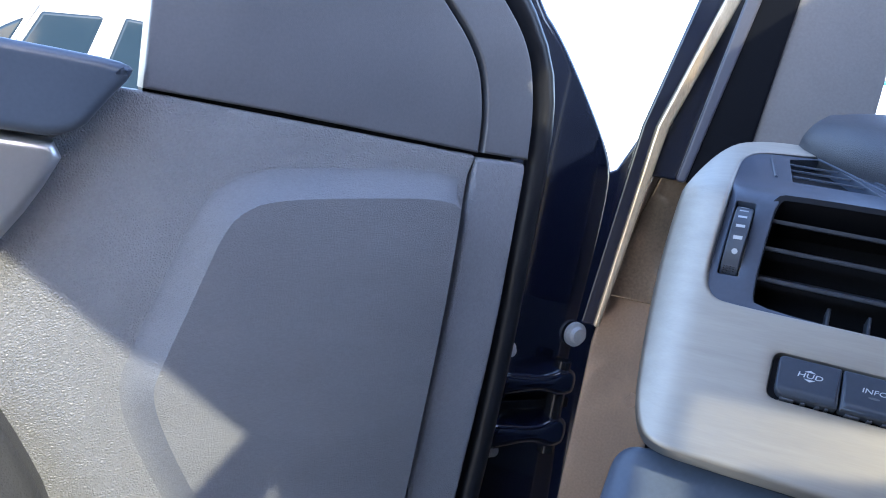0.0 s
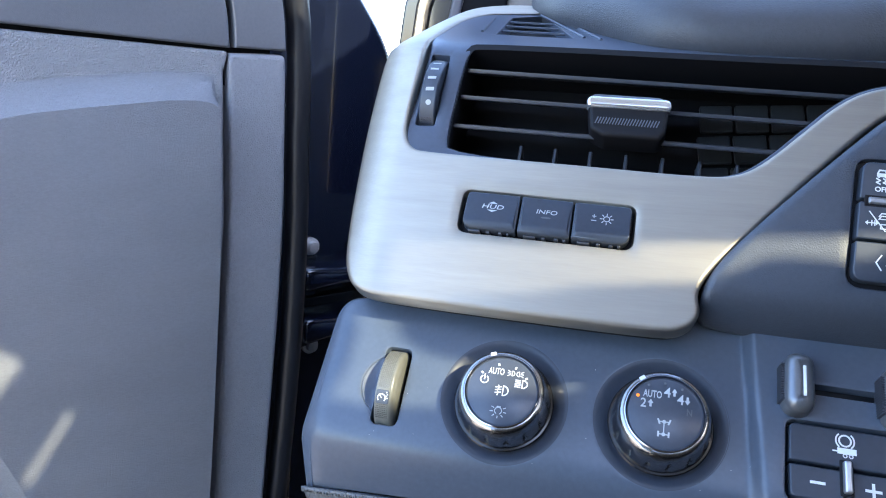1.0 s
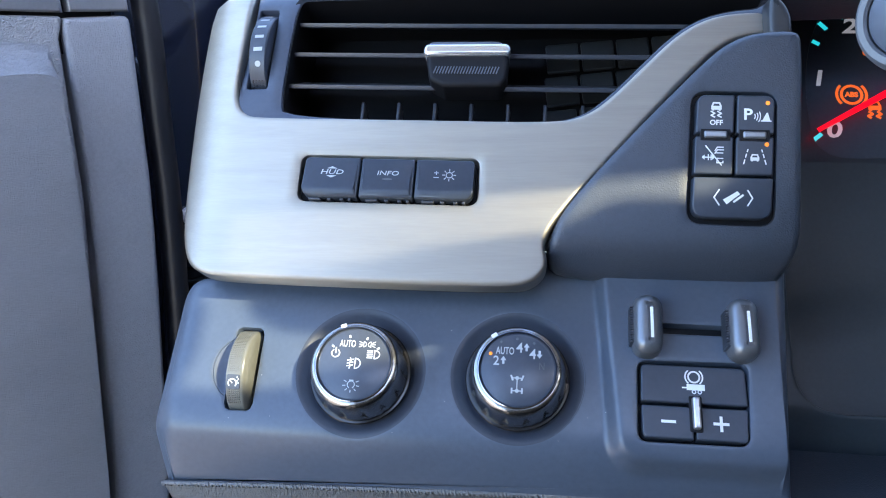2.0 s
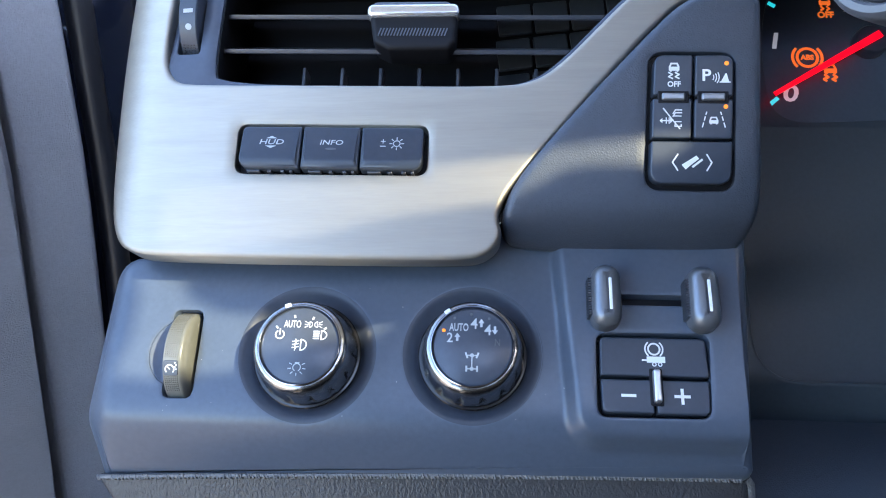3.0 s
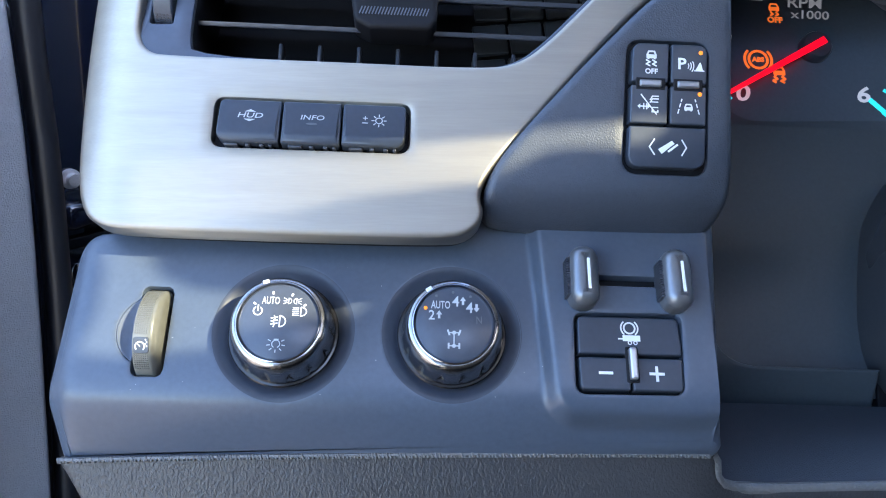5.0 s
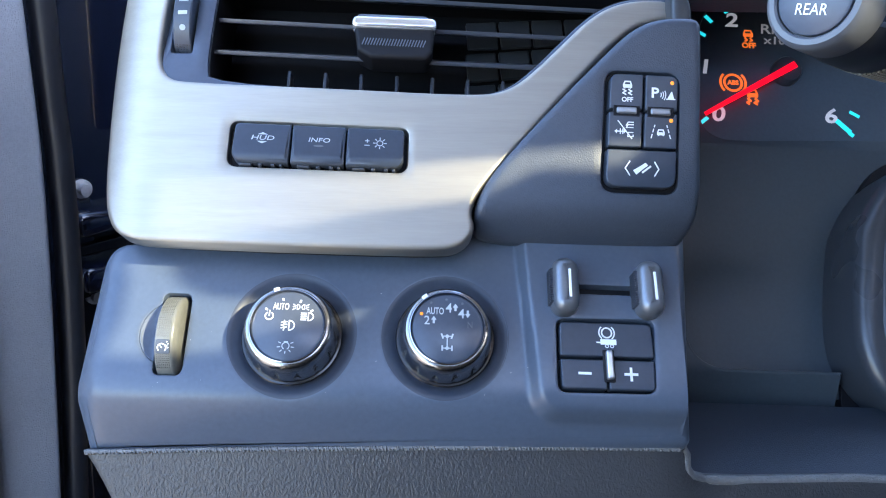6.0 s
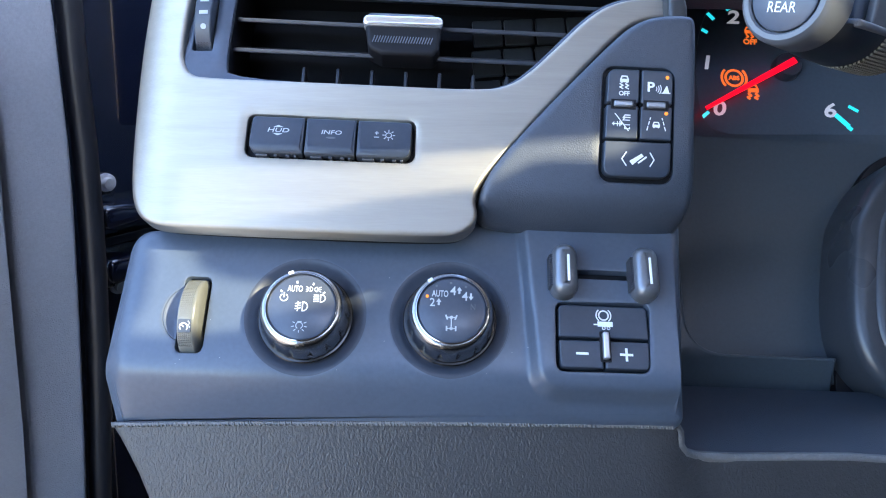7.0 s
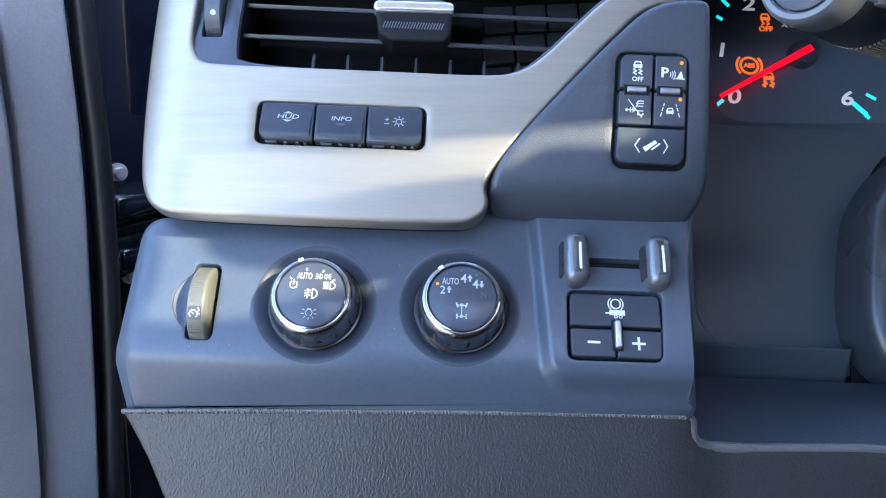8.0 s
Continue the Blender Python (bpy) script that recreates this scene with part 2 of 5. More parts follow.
def rounded(pts, r, n=5):
    """A polygon with its corners rounded; r is one radius or one per corner."""
    out = []
    rs = r if isinstance(r, (list, tuple)) else [r] * len(pts)
    for i, p in enumerate(pts):
        p = Vector(p)
        a, b = Vector(pts[i - 1]), Vector(pts[(i + 1) % len(pts)])
        if rs[i] <= 0:
            out.append(tuple(p))
            continue
        da, db = (a - p), (b - p)
        half = da.angle(db) / 2
        cut = min(rs[i] / math.tan(half), da.length * 0.48, db.length * 0.48)
        s, e = p + da.normalized() * cut, p + db.normalized() * cut
        for j in range(n + 1):
            t = j / n
            # a circle-like blend of the corner
            q = s * (1 - t) ** 2 + p * 2 * t * (1 - t) * 0.88 + (s + e) * t * (1 - t) * 0.12 + e * t * t
            out.append(tuple(q))
    return out


def rect(u0, v0, u1, v1, r=0.0, n=5):
    return rounded([(u0, v0), (u1, v0), (u1, v1), (u0, v1)], r, n) if r else [(u0, v0), (u1, v0), (u1, v1), (u0, v1)]


def circle(u, v, r, n=40):
    return [(u + r * math.cos(2 * math.pi * i / n), v + r * math.sin(2 * math.pi * i / n)) for i in range(n)]


def area2(p):
    return sum(p[i - 1][0] * p[i][1] - p[i][0] * p[i - 1][1] for i in range(len(p)))


def ccw(p):
    return list(p) if area2(p) > 0 else list(reversed(p))


def grown(p, d):
    """The polygon (counter-clockwise) pushed out by d."""
    out = []
    for i, q in enumerate(p):
        a, b = Vector(p[i - 1]), Vector(p[(i + 1) % len(p)])
        q = Vector(q)
        e1, e2 = (q - a), (b - q)
        if e1.length < 1e-9 or e2.length < 1e-9:
            e = b - a
            nrm = Vector((e.y, -e.x)).normalized()
            out.append(tuple(q + nrm * d))
            continue
        n1 = Vector((e1.y, -e1.x)).normalized()
        n2 = Vector((e2.y, -e2.x)).normalized()
        s = n1 + n2
        s = s / max(s.length_squared / 2, 0.35)
        out.append(tuple(q + s * d))
    return out


def inside(p, poly):
    x, y, c = p[0], p[1], False
    for i in range(len(poly)):
        x1, y1 = poly[i - 1]
        x2, y2 = poly[i]
        if (y1 > y) != (y2 > y) and x < (x2 - x1) * (y - y1) / (y2 - y1) + x1:
            c = not c
    return c


def sheet(outline, holes, step):
    """Triangles that fill an outline round its holes, with a mesh of inner points every step."""
    from mathutils.geometry import delaunay_2d_cdt
    pts = [Vector(p) for p in outline]
    edges = [(i, (i + 1) % len(outline)) for i in range(len(outline))]
    for h in holes:
        k = len(pts)
        pts += [Vector(p) for p in h]
        edges += [(k + i, k + (i + 1) % len(h)) for i in range(len(h))]
    if step:
        us, vs = [p[0] for p in outline], [p[1] for p in outline]
        tight = grown(outline, -step * 0.4)
        wide = [grown(h, step * 0.4) for h in holes]
        v = min(vs)
        while v < max(vs):
            u = min(us)
            while u < max(us):
                if inside((u, v), tight) and not any(inside((u, v), h) for h in wide):
                    pts.append(Vector((u, v)))
                u += step
            v += step
    vc, _, fc, ov, _, _ = delaunay_2d_cdt(pts, edges, [], 0, 1e-5)
    keep = []
    for f in fc:
        c = ((vc[f[0]][0] + vc[f[1]][0] + vc[f[2]][0]) / 3, (vc[f[0]][1] + vc[f[1]][1] + vc[f[2]][1]) / 3)
        if inside(c, outline) and not any(inside(c, h) for h in holes):
            keep.append(f)
    return vc, keep


def plate(m, outline, w0, w1, r=0.8, holes=(), rh=0.6, step=0, bend=None, seg=4, bm=None, inset=None):
    """A slab between w0 and w1 in a plan, with rounded front edges and holes right through."""
    own = bm or bmesh.new()
    bend = bend or (lambda u, v: 0.0)

    def ring(poly, w):
        return [own.verts.new(m @ Vector((p[0], p[1], w + bend(*p)))) for p in poly]

    def skin(a, b):
        for i in range(len(a)):
            j = (i + 1) % len(a)
            own.faces.new((a[i], a[j], b[j], b[i]))

    outline = ccw(outline)
    last = ring(outline, w0)
    back = [last]
    front_poly = outline
    for i in range(seg + 1):
        a = math.pi / 2 * i / seg
        front_poly = grown(outline, -(inset or r) * (1 - math.cos(a))) if r else outline
        nxt = ring(front_poly, w1 - r * (1 - math.sin(a)))
        skin(last, nxt)
        last = nxt
        if not r:
            break
    if r:
        front_poly = grown(front_poly, -0.3 * r)
        nxt = ring(front_poly, w1)
        skin(last, nxt)
        last = nxt
    lips, hole_polys = [last], []
    for h in holes:
        h = ccw(h)
        low = ring(h, w0)
        back.append(low)
        hp = h
        for i in range(3):
            a = math.pi / 2 * i / 2
            hp = grown(h, rh * (1 - math.cos(a))) if rh else h
            nxt = ring(hp, w1 - rh * (1 - math.sin(a)))
            skin(nxt, low)
            low = nxt
            if not rh:
                break
        hole_polys.append(hp)
        lips.append(low)
    vc, fc = sheet(front_poly, hole_polys, step)
    known = [v for loop in lips for v in loop]
    vs = [known[i] if i < len(known) else own.verts.new(m @ Vector((p[0], p[1], w1 + bend(p[0], p[1])))) for i, p in enumerate(vc)]
    for f in fc:
        try:
            own.faces.new([vs[i] for i in f])
        except ValueError:
            pass
    vc, fc = sheet(outline, [ccw(h) for h in holes], 0)
    known = [v for loop in back for v in loop]
    if len(vc) == len(known):
        for f in fc:
            try:
                own.faces.new([known[i] for i in f])
            except ValueError:
                pass
    return own


def slope_plate(m, foot, top, w0, w1, seg=6):
    """A raised field: from its foot a hollow slope climbs to a crisp crest round a flat top."""
    bm = bmesh.new()
    rows = []
    for i in range(seg + 1):
        t = i / seg
        w = w0 + (w1 - w0) * t ** 1.5
        rows.append([bm.verts.new(m @ Vector((a[0] + (b[0] - a[0]) * t, a[1] + (b[1] - a[1]) * t, w))) for a, b in zip(foot, top)])
    for a, b in zip(rows, rows[1:]):
        for i in range(len(a)):
            j = (i + 1) % len(a)
            bm.faces.new((a[i], a[j], b[j], b[i]))
    vc, fc = sheet(top, [], 14)
    known = rows[-1]
    vs = [known[i] if i < len(known) else bm.verts.new(m @ Vector((p[0], p[1], w1))) for i, p in enumerate(vc)]
    for f in fc:
        bm.faces.new([vs[i] for i in f])
    return bm


def lathe(m, profile, n=48, bm=None, flute=None):
    """A turned body round the plan's out axis; profile: (radius, out). flute(angle, i): a change of radius."""
    own = bm or bmesh.new()
    rings = []
    for i, (r, w) in enumerate(profile):
        if r < 1e-6:
            rings.append([own.verts.new(m @ Vector((0, 0, w)))])
        else:
            row = []
            for j in range(n):
                a = 2 * math.pi * j / n
                q = r + (flute(a, i) if flute else 0)
                row.append(own.verts.new(m @ Vector((q * math.cos(a), q * math.sin(a), w))))
            rings.append(row)
    for a, b in zip(rings, rings[1:]):
        for j in range(n):
            k = (j + 1) % n
            if len(a) == 1 and len(b) == 1:
                break
            if len(a) == 1:
                own.faces.new((a[0], b[j], b[k]))
            elif len(b) == 1:
                own.faces.new((a[j], a[k], b[0]))
            else:
                own.faces.new((a[j], a[k], b[k], b[j]))
    return own


def loft(fn, nu, nv, bm=None, closed_u=False):
    """A grid of places fn(a, b) with a and b from 0 to 1."""
    own = bm or bmesh.new()
    g = [[own.verts.new(fn(i / nu, j / nv)) for j in range(nv + 1)] for i in range(nu + (0 if closed_u else 1))]
    n = len(g)
    for i in range(nu):
        for j in range(nv):
            own.faces.new((g[i][j], g[(i + 1) % n][j], g[(i + 1) % n][j + 1], g[i][j + 1]))
    return own


def thick(bm, t):
    """Gives an open sheet a thickness."""
    bmesh.ops.recalc_face_normals(bm, faces=bm.faces)
    bmesh.ops.solidify(bm, geom=bm.faces[:], thickness=t)
    return bm


def drum(m, length, r, bm=None, n=48, soft=1.0):
    """A wheel whose axle runs along the plan's across axis."""
    q = m @ pose(0, 0, 0, 0, 90, 0)
    h = length / 2
    return lathe(q, [(0, -h), (r - soft, -h), (r, -h + soft), (r, h - soft), (r - soft, h), (0, h)], n, bm)


def tube(points, r, n=10, bm=None):
    own = bm or bmesh.new()
    rows = []
    for i, p in enumerate(points):
        p = Vector(p)
        d = (Vector(points[min(i + 1, len(points) - 1)]) - Vector(points[max(i - 1, 0)])).normalized()
        s = d.cross(Vector((0.3, 0.2, 0.93))).normalized()
        t = d.cross(s)
        rows.append([own.verts.new(p + (s * math.cos(2 * math.pi * j / n) + t * math.sin(2 * math.pi * j / n)) * r) for j in range(n)])
    for a, b in zip(rows, rows[1:]):
        for j in range(n):
            own.faces.new((a[j], a[(j + 1) % n], b[(j + 1) % n], b[j]))
    own.faces.new(rows[0])
    own.faces.new(rows[-1])
    return own


def solid(m, lo, hi, r=0.0, bm=None):
    return plate(m, rect(lo[0], lo[1], hi[0], hi[1], r), lo[2], hi[2], min(r, (hi[2] - lo[2]) * 0.4), bm=bm, seg=3)


# signs and writing, as thin raised print
def shape(bm, m, pts, w=0.0, t=0.14):
    pts = ccw(pts)
    a = [bm.verts.new(m @ Vector((p[0], p[1], w))) for p in pts]
    b = [bm.verts.new(m @ Vector((p[0], p[1], w + t))) for p in pts]
    for i in range(len(pts)):
        j = (i + 1) % len(pts)
        bm.faces.new((a[i], a[j], b[j], b[i]))
    bm.faces.new(b)


def line(bm, m, pts, width=0.4, closed=False, w=0.0):
    """A stroke along points, each stretch a bar with its ends run on a little."""
    seq = list(zip(pts, pts[1:])) + ([(pts[-1], pts[0])] if closed else [])
    for a, b in seq:
        a, b = Vector(a), Vector(b)
        d = (b - a)
        if d.length < 1e-6:
            continue
        d.normalize()
        s = Vector((-d.y, d.x)) * width / 2
        a, b = a - d * width * 0.3, b + d * width * 0.3
        shape(bm, m, [tuple(a - s), tuple(b - s), tuple(b + s), tuple(a + s)], w)


def arc(u, v, r, a0, a1, n=10, ry=None):
    ry = ry or r
    return [(u + r * math.cos(radians(a0 + (a1 - a0) * i / n)), v + ry * math.sin(radians(a0 + (a1 - a0) * i / n))) for i in range(n + 1)]


def write(bm, m, text, size, u, v, w=0.0, wide=1.0, lean=0.0, bold=0.0):
    """Letters in the built-in font, centred on (u, v); size is the height of capitals."""
    c = bpy.data.curves.new("writing", "FONT")
    c.body, c.size, c.align_x, c.align_y = text, size / 0.69, "CENTER", "CENTER"
    c.shear, c.offset, c.resolution_u, c.extrude = lean, bold, 3, 0.07
    ob = bpy.data.objects.new("writing", c)
    me = bpy.data.meshes.new_from_object(ob)
    q = m @ Matrix.Translation((u, v, w)) @ Matrix.Diagonal((wide, 1, 1, 1))
    vs = [bm.verts.new(q @ p.co) for p in me.vertices]
    for f in me.polygons:
        try:
            bm.faces.new([vs[i] for i in f.vertices])
        except ValueError:
            pass
    bpy.data.objects.remove(ob)
    bpy.data.curves.remove(c)
    bpy.data.meshes.remove(me)


# ---- plans of the place ----
ACROSS = Vector((0.9940, -0.1093, 0)).normalized()
AHEAD = Vector((0.1093, 0.9940, 0)).normalized()
RISE = AHEAD * math.sin(radians(35)) + Vector((0, 0, 1)) * math.cos(radians(35))
DASH = plan((0.135, 0.365, 1.335), ACROSS, RISE)
LOW = at(DASH, 0, -30, -20, -8) @ Matrix.Translation((0, 30, 0))
POD = at(DASH, 0, 0, -4.3, 10)
DOOR = plan((-0.11, 0.648, 1.446), (math.cos(radians(45)), math.sin(radians(45)), 0), (0, 0, 1))
WORLD = Matrix.Scale(0.001, 4)


def smooth(x, a, b):
    t = min(max((x - a) / (b - a), 0), 1)
    return t * t * (3 - 2 * t)


def clipped(x):
    return x if x > 0 else 0.0


# ---- the setting: ground, cabin shell ----
def structure():
    bm = bmesh.new()
    for x, y in ((-400, -400), (400, -400), (400, 400), (-400, 400)):
        bm.verts.new((x, y, 0))
    bm.faces.new(bm.verts)
    single("ground", bm, GROUND, "sunlit pale concrete ground outside the car", "ground", "structure")
    # unseen roof sheet; its edge and holes are cut to shape the sun patches
    sun_cutouts = [[(-60, -64), (140, -67), (406, -76), (428, -147), (440, -188), (230, -382), (-60, -105)],
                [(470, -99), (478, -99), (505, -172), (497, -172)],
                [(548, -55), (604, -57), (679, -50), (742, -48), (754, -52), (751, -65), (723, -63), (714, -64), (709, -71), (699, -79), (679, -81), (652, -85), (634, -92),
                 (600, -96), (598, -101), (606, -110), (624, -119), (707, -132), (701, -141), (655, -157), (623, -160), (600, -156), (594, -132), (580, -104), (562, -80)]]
    single("ceiling", plate(at(WORLD, 0, 0, 1850), [(-100, -760), (1500, -760), (1500, 560), (350, 560), (335, 340), (245, 340), (225, 425), (-100, 420)], 0, 3, 0, sun_cutouts, 0),
           HEADLINER, "unseen pale headliner with holes cut to shape the sunlight", "ceiling", "structure")
    # floor out of view; its brown warms light bounced upwards
    single("floor", plate(at(WORLD, 0, 0, 560), rect(-60, -760, 1500, 900), -60, 0, 0), CARPET,
           "unseen car floor, browned to warm the bounced light", "floor", "structure")
    # walls and sill below are unseen, added to block and tint light
    single("wall_rear", plate(at(WORLD, 0, -760, 0, 90), rect(-100, 560, 1500, 1850), 0, 40, 0), TAN,
           "unseen tan wall added behind to cut and warm the light", "wall", "structure")
    left = plan((-0.1, -0.42, 0.56), (0, -1, 0), (0, 0, 1))
    single("wall_left", plate(left, rect(0, 0, 340, 1290), 0, 40, 0), TAN,
           "unseen tan wall added behind the door opening to block light", "wall", "structure")
    sill = plan((-0.1, 0.62, 0.56), (0, -1, 0), (0, 0, 1))
    single("wall_sill", plate(sill, rect(0, 0, 1040, 400), 0, 40, 0), SOFT, "unseen dark sill added to block light from the ground", "wall", "structure")
    right = plan((1.5, -0.76, 0.56), (0, 1, 0), (0, 0, 1))
    single("wall_right", plate(right, rect(0, 0, 1660, 1290), 0, 40, 0), SOFT,
           "plain unseen side wall of the cabin, closed against light", "wall", "structure")
    fire = plan((-0.02, 0.95, 0.56), (1, 0, 0), (0, 0, 1))
    single("wall_front", plate(fire, rect(40, 0, 1520, 780), 0, 40, 0), BLACK,
           "black bulkhead under the windscreen", "wall", "structure")


structure()


# ---- dashboard: lower switch panel, knee pad, shelf, top hood ----
def low_bend(u, v):
    """A tray with a rounded corner stands out; the bottom rolls back to the seam."""
    du, dv = u - 94.5 + 0.07 * v, v + 71
    d = min(du, dv) if du > 13 or dv > 13 else 13 - math.hypot(13 - du, 13 - dv)
    step = 6.0 * smooth(d, -1.0, 6.0 - 0.03 * (v + 40))
    d = -65 - v
    roll = 0.55 * (math.sqrt(d * d + 55) + d)
    side = 8 * (clipped(-96 - u) / 15) ** 2
    return step - roll * 1.0 - side


KNOBS = ((-13.1, -34.4), (59.2, -33.0))
WHEEL = (-67.8, -35.2)
dashboard = thing("dashboard", DASH @ Vector((30, -60, -60)), "dark grey soft plastic dashboard end with a switch panel", "dashboard")
low_outline = rounded([(-105.5, -90.2), (178.0, -79.2), (179.4, 30), (-60, 30), (-84, 12), (-108, 8), (-111.5, -62)], [3, 4, 4, 10, 10, 12, 30])


def turned(pts, angle=0):
    c, s = math.cos(radians(angle)), math.sin(radians(angle))
    return [(WHEEL[0] + c * p[0] - s * p[1], WHEEL[1] + s * p[0] + c * p[1]) for p in pts]


SCOOP_LEFT = arc(0, 0, 15.5, 117.7, 242.3, 20)
wheel_hole = turned(SCOOP_LEFT + [(-7.2, -17.0), (-6.6, -18.6), (-5.0, -19.6), (3.6, -19.6), (5.2, -18.6), (6.0, -16.4), (6.0, 16.4), (5.2, 18.6), (3.6, 19.6), (-5.0, 19.6),
                                  (-6.6, 18.6), (-7.2, 17.0)])
low_holes = [circle(KNOBS[0][0], KNOBS[0][1] + 0.8, 29.5), circle(KNOBS[1][0] - 0.4, KNOBS[1][1] + 0.8, 29.5), wheel_hole,
             rounded([(111.2, -58.4), (157.2, -58.0), (159.0, -22.6), (111.6, -23.4)], 4), rect(119, -10.4, 153, -5.8, 1)]
part("switch_panel", plate(LOW, low_outline, -90, 0, 4, low_holes, 0.8, 1.3, low_bend), SOFT, dashboard,
     "satin dark blue-grey moulded switch panel")
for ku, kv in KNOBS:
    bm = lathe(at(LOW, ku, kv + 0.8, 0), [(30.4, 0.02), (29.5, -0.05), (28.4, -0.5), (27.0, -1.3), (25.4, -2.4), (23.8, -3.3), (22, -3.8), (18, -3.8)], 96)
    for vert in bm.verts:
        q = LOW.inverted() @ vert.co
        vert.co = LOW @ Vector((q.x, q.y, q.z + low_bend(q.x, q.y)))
    part("knob_recess", bm, DISH, dashboard, "dished ring round a knob, shade painted into its colour")
part("wheel_scoop", plate(LOW, turned(SCOOP_LEFT), -16, -0.4, 0.3, step=1.5,
                          bend=lambda u, v: -3.0 * clipped(1 - ((u - WHEEL[0]) ** 2 + (v - WHEEL[1]) ** 2) / 244)), SCOOP, dashboard, "shallow scoop beside the thumbwheel")
part("slider_slot", solid(LOW, (116, -13, -24), (157, -1, -0.5)), BLACK, dashboard, "black slot between two sliders")

pad_outline = chaikin([(-108, -88.0), (-100, -88.2), (-60, -86.4), (60, -81.7), (150, -78.6), (172, -77.9), (178.5, -79.4), (178.5, -89), (182, -92.4), (192, -94.2),
                       (211, -94.3), (240, -93.2), (270, -92.2), (300, -93.2), (440, -94), (440, -260), (-30, -260), (-68, -170), (-90, -118), (-101, -98)], 1)
part("knee_pad", plate(DASH, pad_outline, -140, -33.6, 2.2, step=14,
                       bend=lambda u, v: -0.30 * (-84 - v) - 9 * smooth(u, 170, 198)), LEATHER, dashboard,
     "grained black vinyl knee pad below the switch panel")
# soft worn edge of the pad; its pale grey also paints the edge highlight
bead = [(176, -80.5), (178.6, -83.5), (179.2, -90), (182.5, -93.4), (190, -94.9), (211, -95.2), (240, -94.0), (270, -93.0), (300, -94.0), (430, -94.6)]
bead = [DASH @ Vector((p.x, p.y, -36.5 - 0.30 * (-84 - p.y) - 9 * smooth(p.x, 170, 198))) for p in [Vector((*q, 0)) for q in bead]]
part("edge_bead", tube([bead[min(i // 4, 8)].lerp(bead[min(i // 4, 8) + 1], (i % 4) / 4) for i in range(36)], 0.0029, 12), WORNGLINT, dashboard, "worn edge of the knee pad, highlight painted into its grey")
seam_row = bow([(-106, -89.5), (-98, -89.2), (-60, -87.3), (60, -83.1), (150, -81.0), (174, -81.0)], 2)
seam_row = [DASH @ Vector((a, b, -32.9 - 0.30 * (-84 - b))) for a, b in seam_row]
seam = part("pad_seam", tube(seam_row, 0.0011, 8), WORNGLINT, dashboard, "fine turned edge along the knee pad's top, glint painted in as pale grey")
dice = random.Random(11)
bm = bmesh.new()
for a, b in zip(seam_row, seam_row[1:]):
    n = max(1, round((b - a).length / 0.0016))
    for i in range(n):
        q = DASH.inverted() @ a.lerp(b, (i + dice.uniform(0.2, 0.8)) / n)
        solid(at(DASH, q.x, q.y - 0.3, q.z + 0.2, 0, 0, dice.uniform(8, 34)), (-0.55, -1.3, -0.8), (0.55, dice.uniform(0.9, 1.3), dice.uniform(0.7, 1.1)), 0.5, bm)
tagged(part("pleats", bm, WORNGLINT, seam, "tiny slanting pleats of the turned edge"), kind="stuff")



def shelf_at(a, b):
    u = 176 + 270 * a
    v = -97 + b * 44.3
    w = -47 - 61 * b + 3.5 * math.sin(b * math.pi)
    return DASH @ Vector((u, v, w))


part("shelf", thick(loft(shelf_at, 20, 8), 0.004), SHELFSKIN, dashboard, "black vinyl shelf below the steering column")

dice = random.Random(7)
bm = bmesh.new()
for i in range(30):
    u, v = dice.uniform(-90, 168), dice.uniform(-64, -2)
    if any(inside((u, v), grown(ccw(h), 2)) for h in low_holes):
        continue
    shape(bm, at(LOW, u, v, low_bend(u, v)), circle(0, 0, dice.uniform(0.07, 0.17), 6), 0, 0.08)
tagged(part("dust", bm, DUST, dashboard, "pale specks of dust on the switch panel"), kind="stuff")


def column_wall_at(a, b):
    """A hollow wall that curves out at its lower edge and towards the switch panel."""
    u = 176 + 250 * a
    v = -47 + b * 169
    low = smooth(b, 0.0, 0.20)
    left = 1 - smooth(a, 0.0, 0.16)
    w = -123 - 4 * b + left * 10 * low
    return DASH @ Vector((u, v, w))


part("column_surround", thick(loft(column_wall_at, 30, 36), 0.004), COLUMN, dashboard, "smooth dark grey panel under the gauges")
lip = rounded([(190, -57), (302, -57), (302, -32.5), (208.5, -32.5), (206.5, 60), (190, 60)], [2, 2, 1, 24, 4, 2], 10)
part("surround_lip", plate(DASH, lip, -125, -104, 2.2, seg=4, step=4, bend=lambda u, v: -0.62 * clipped(-33 - v)), COLUMN, dashboard, "raised lip round the panel under the gauges")


HOOD_EDGE = ((-50, 290, -127), (-46.5, 276, -113), (-36, 254, -95), (-19, 228, -71), (8, 201, -47), (32, 181, -29), (54, 174.5, -21), (81, 171, -20),
             (131, 174, -20), (189, 180, -20), (480, 192, -20))
HOOD_CUT = ((-4, -34), (-3, -16), (-1, -3), (6, 5), (20, 8), (40, 1), (70, -24), (104, -62), (128, -120), (140, -240))


def along(row, x):
    """Smooth place on a row of points at x from 0 to 1."""
    q = min(max(x, 0), 1) * (len(row) - 1)
    i = min(int(q), len(row) - 2)
    t = q - i
    p = [Vector(row[min(max(i + k, 0), len(row) - 1)]) for k in (-1, 0, 1, 2)]
    return 0.5 * (2 * p[1] + (p[2] - p[0]) * t + (2 * p[0] - 5 * p[1] + 4 * p[2] - p[3]) * t * t + (3 * p[1] - p[0] - 3 * p[2] + p[3]) * t ** 3)


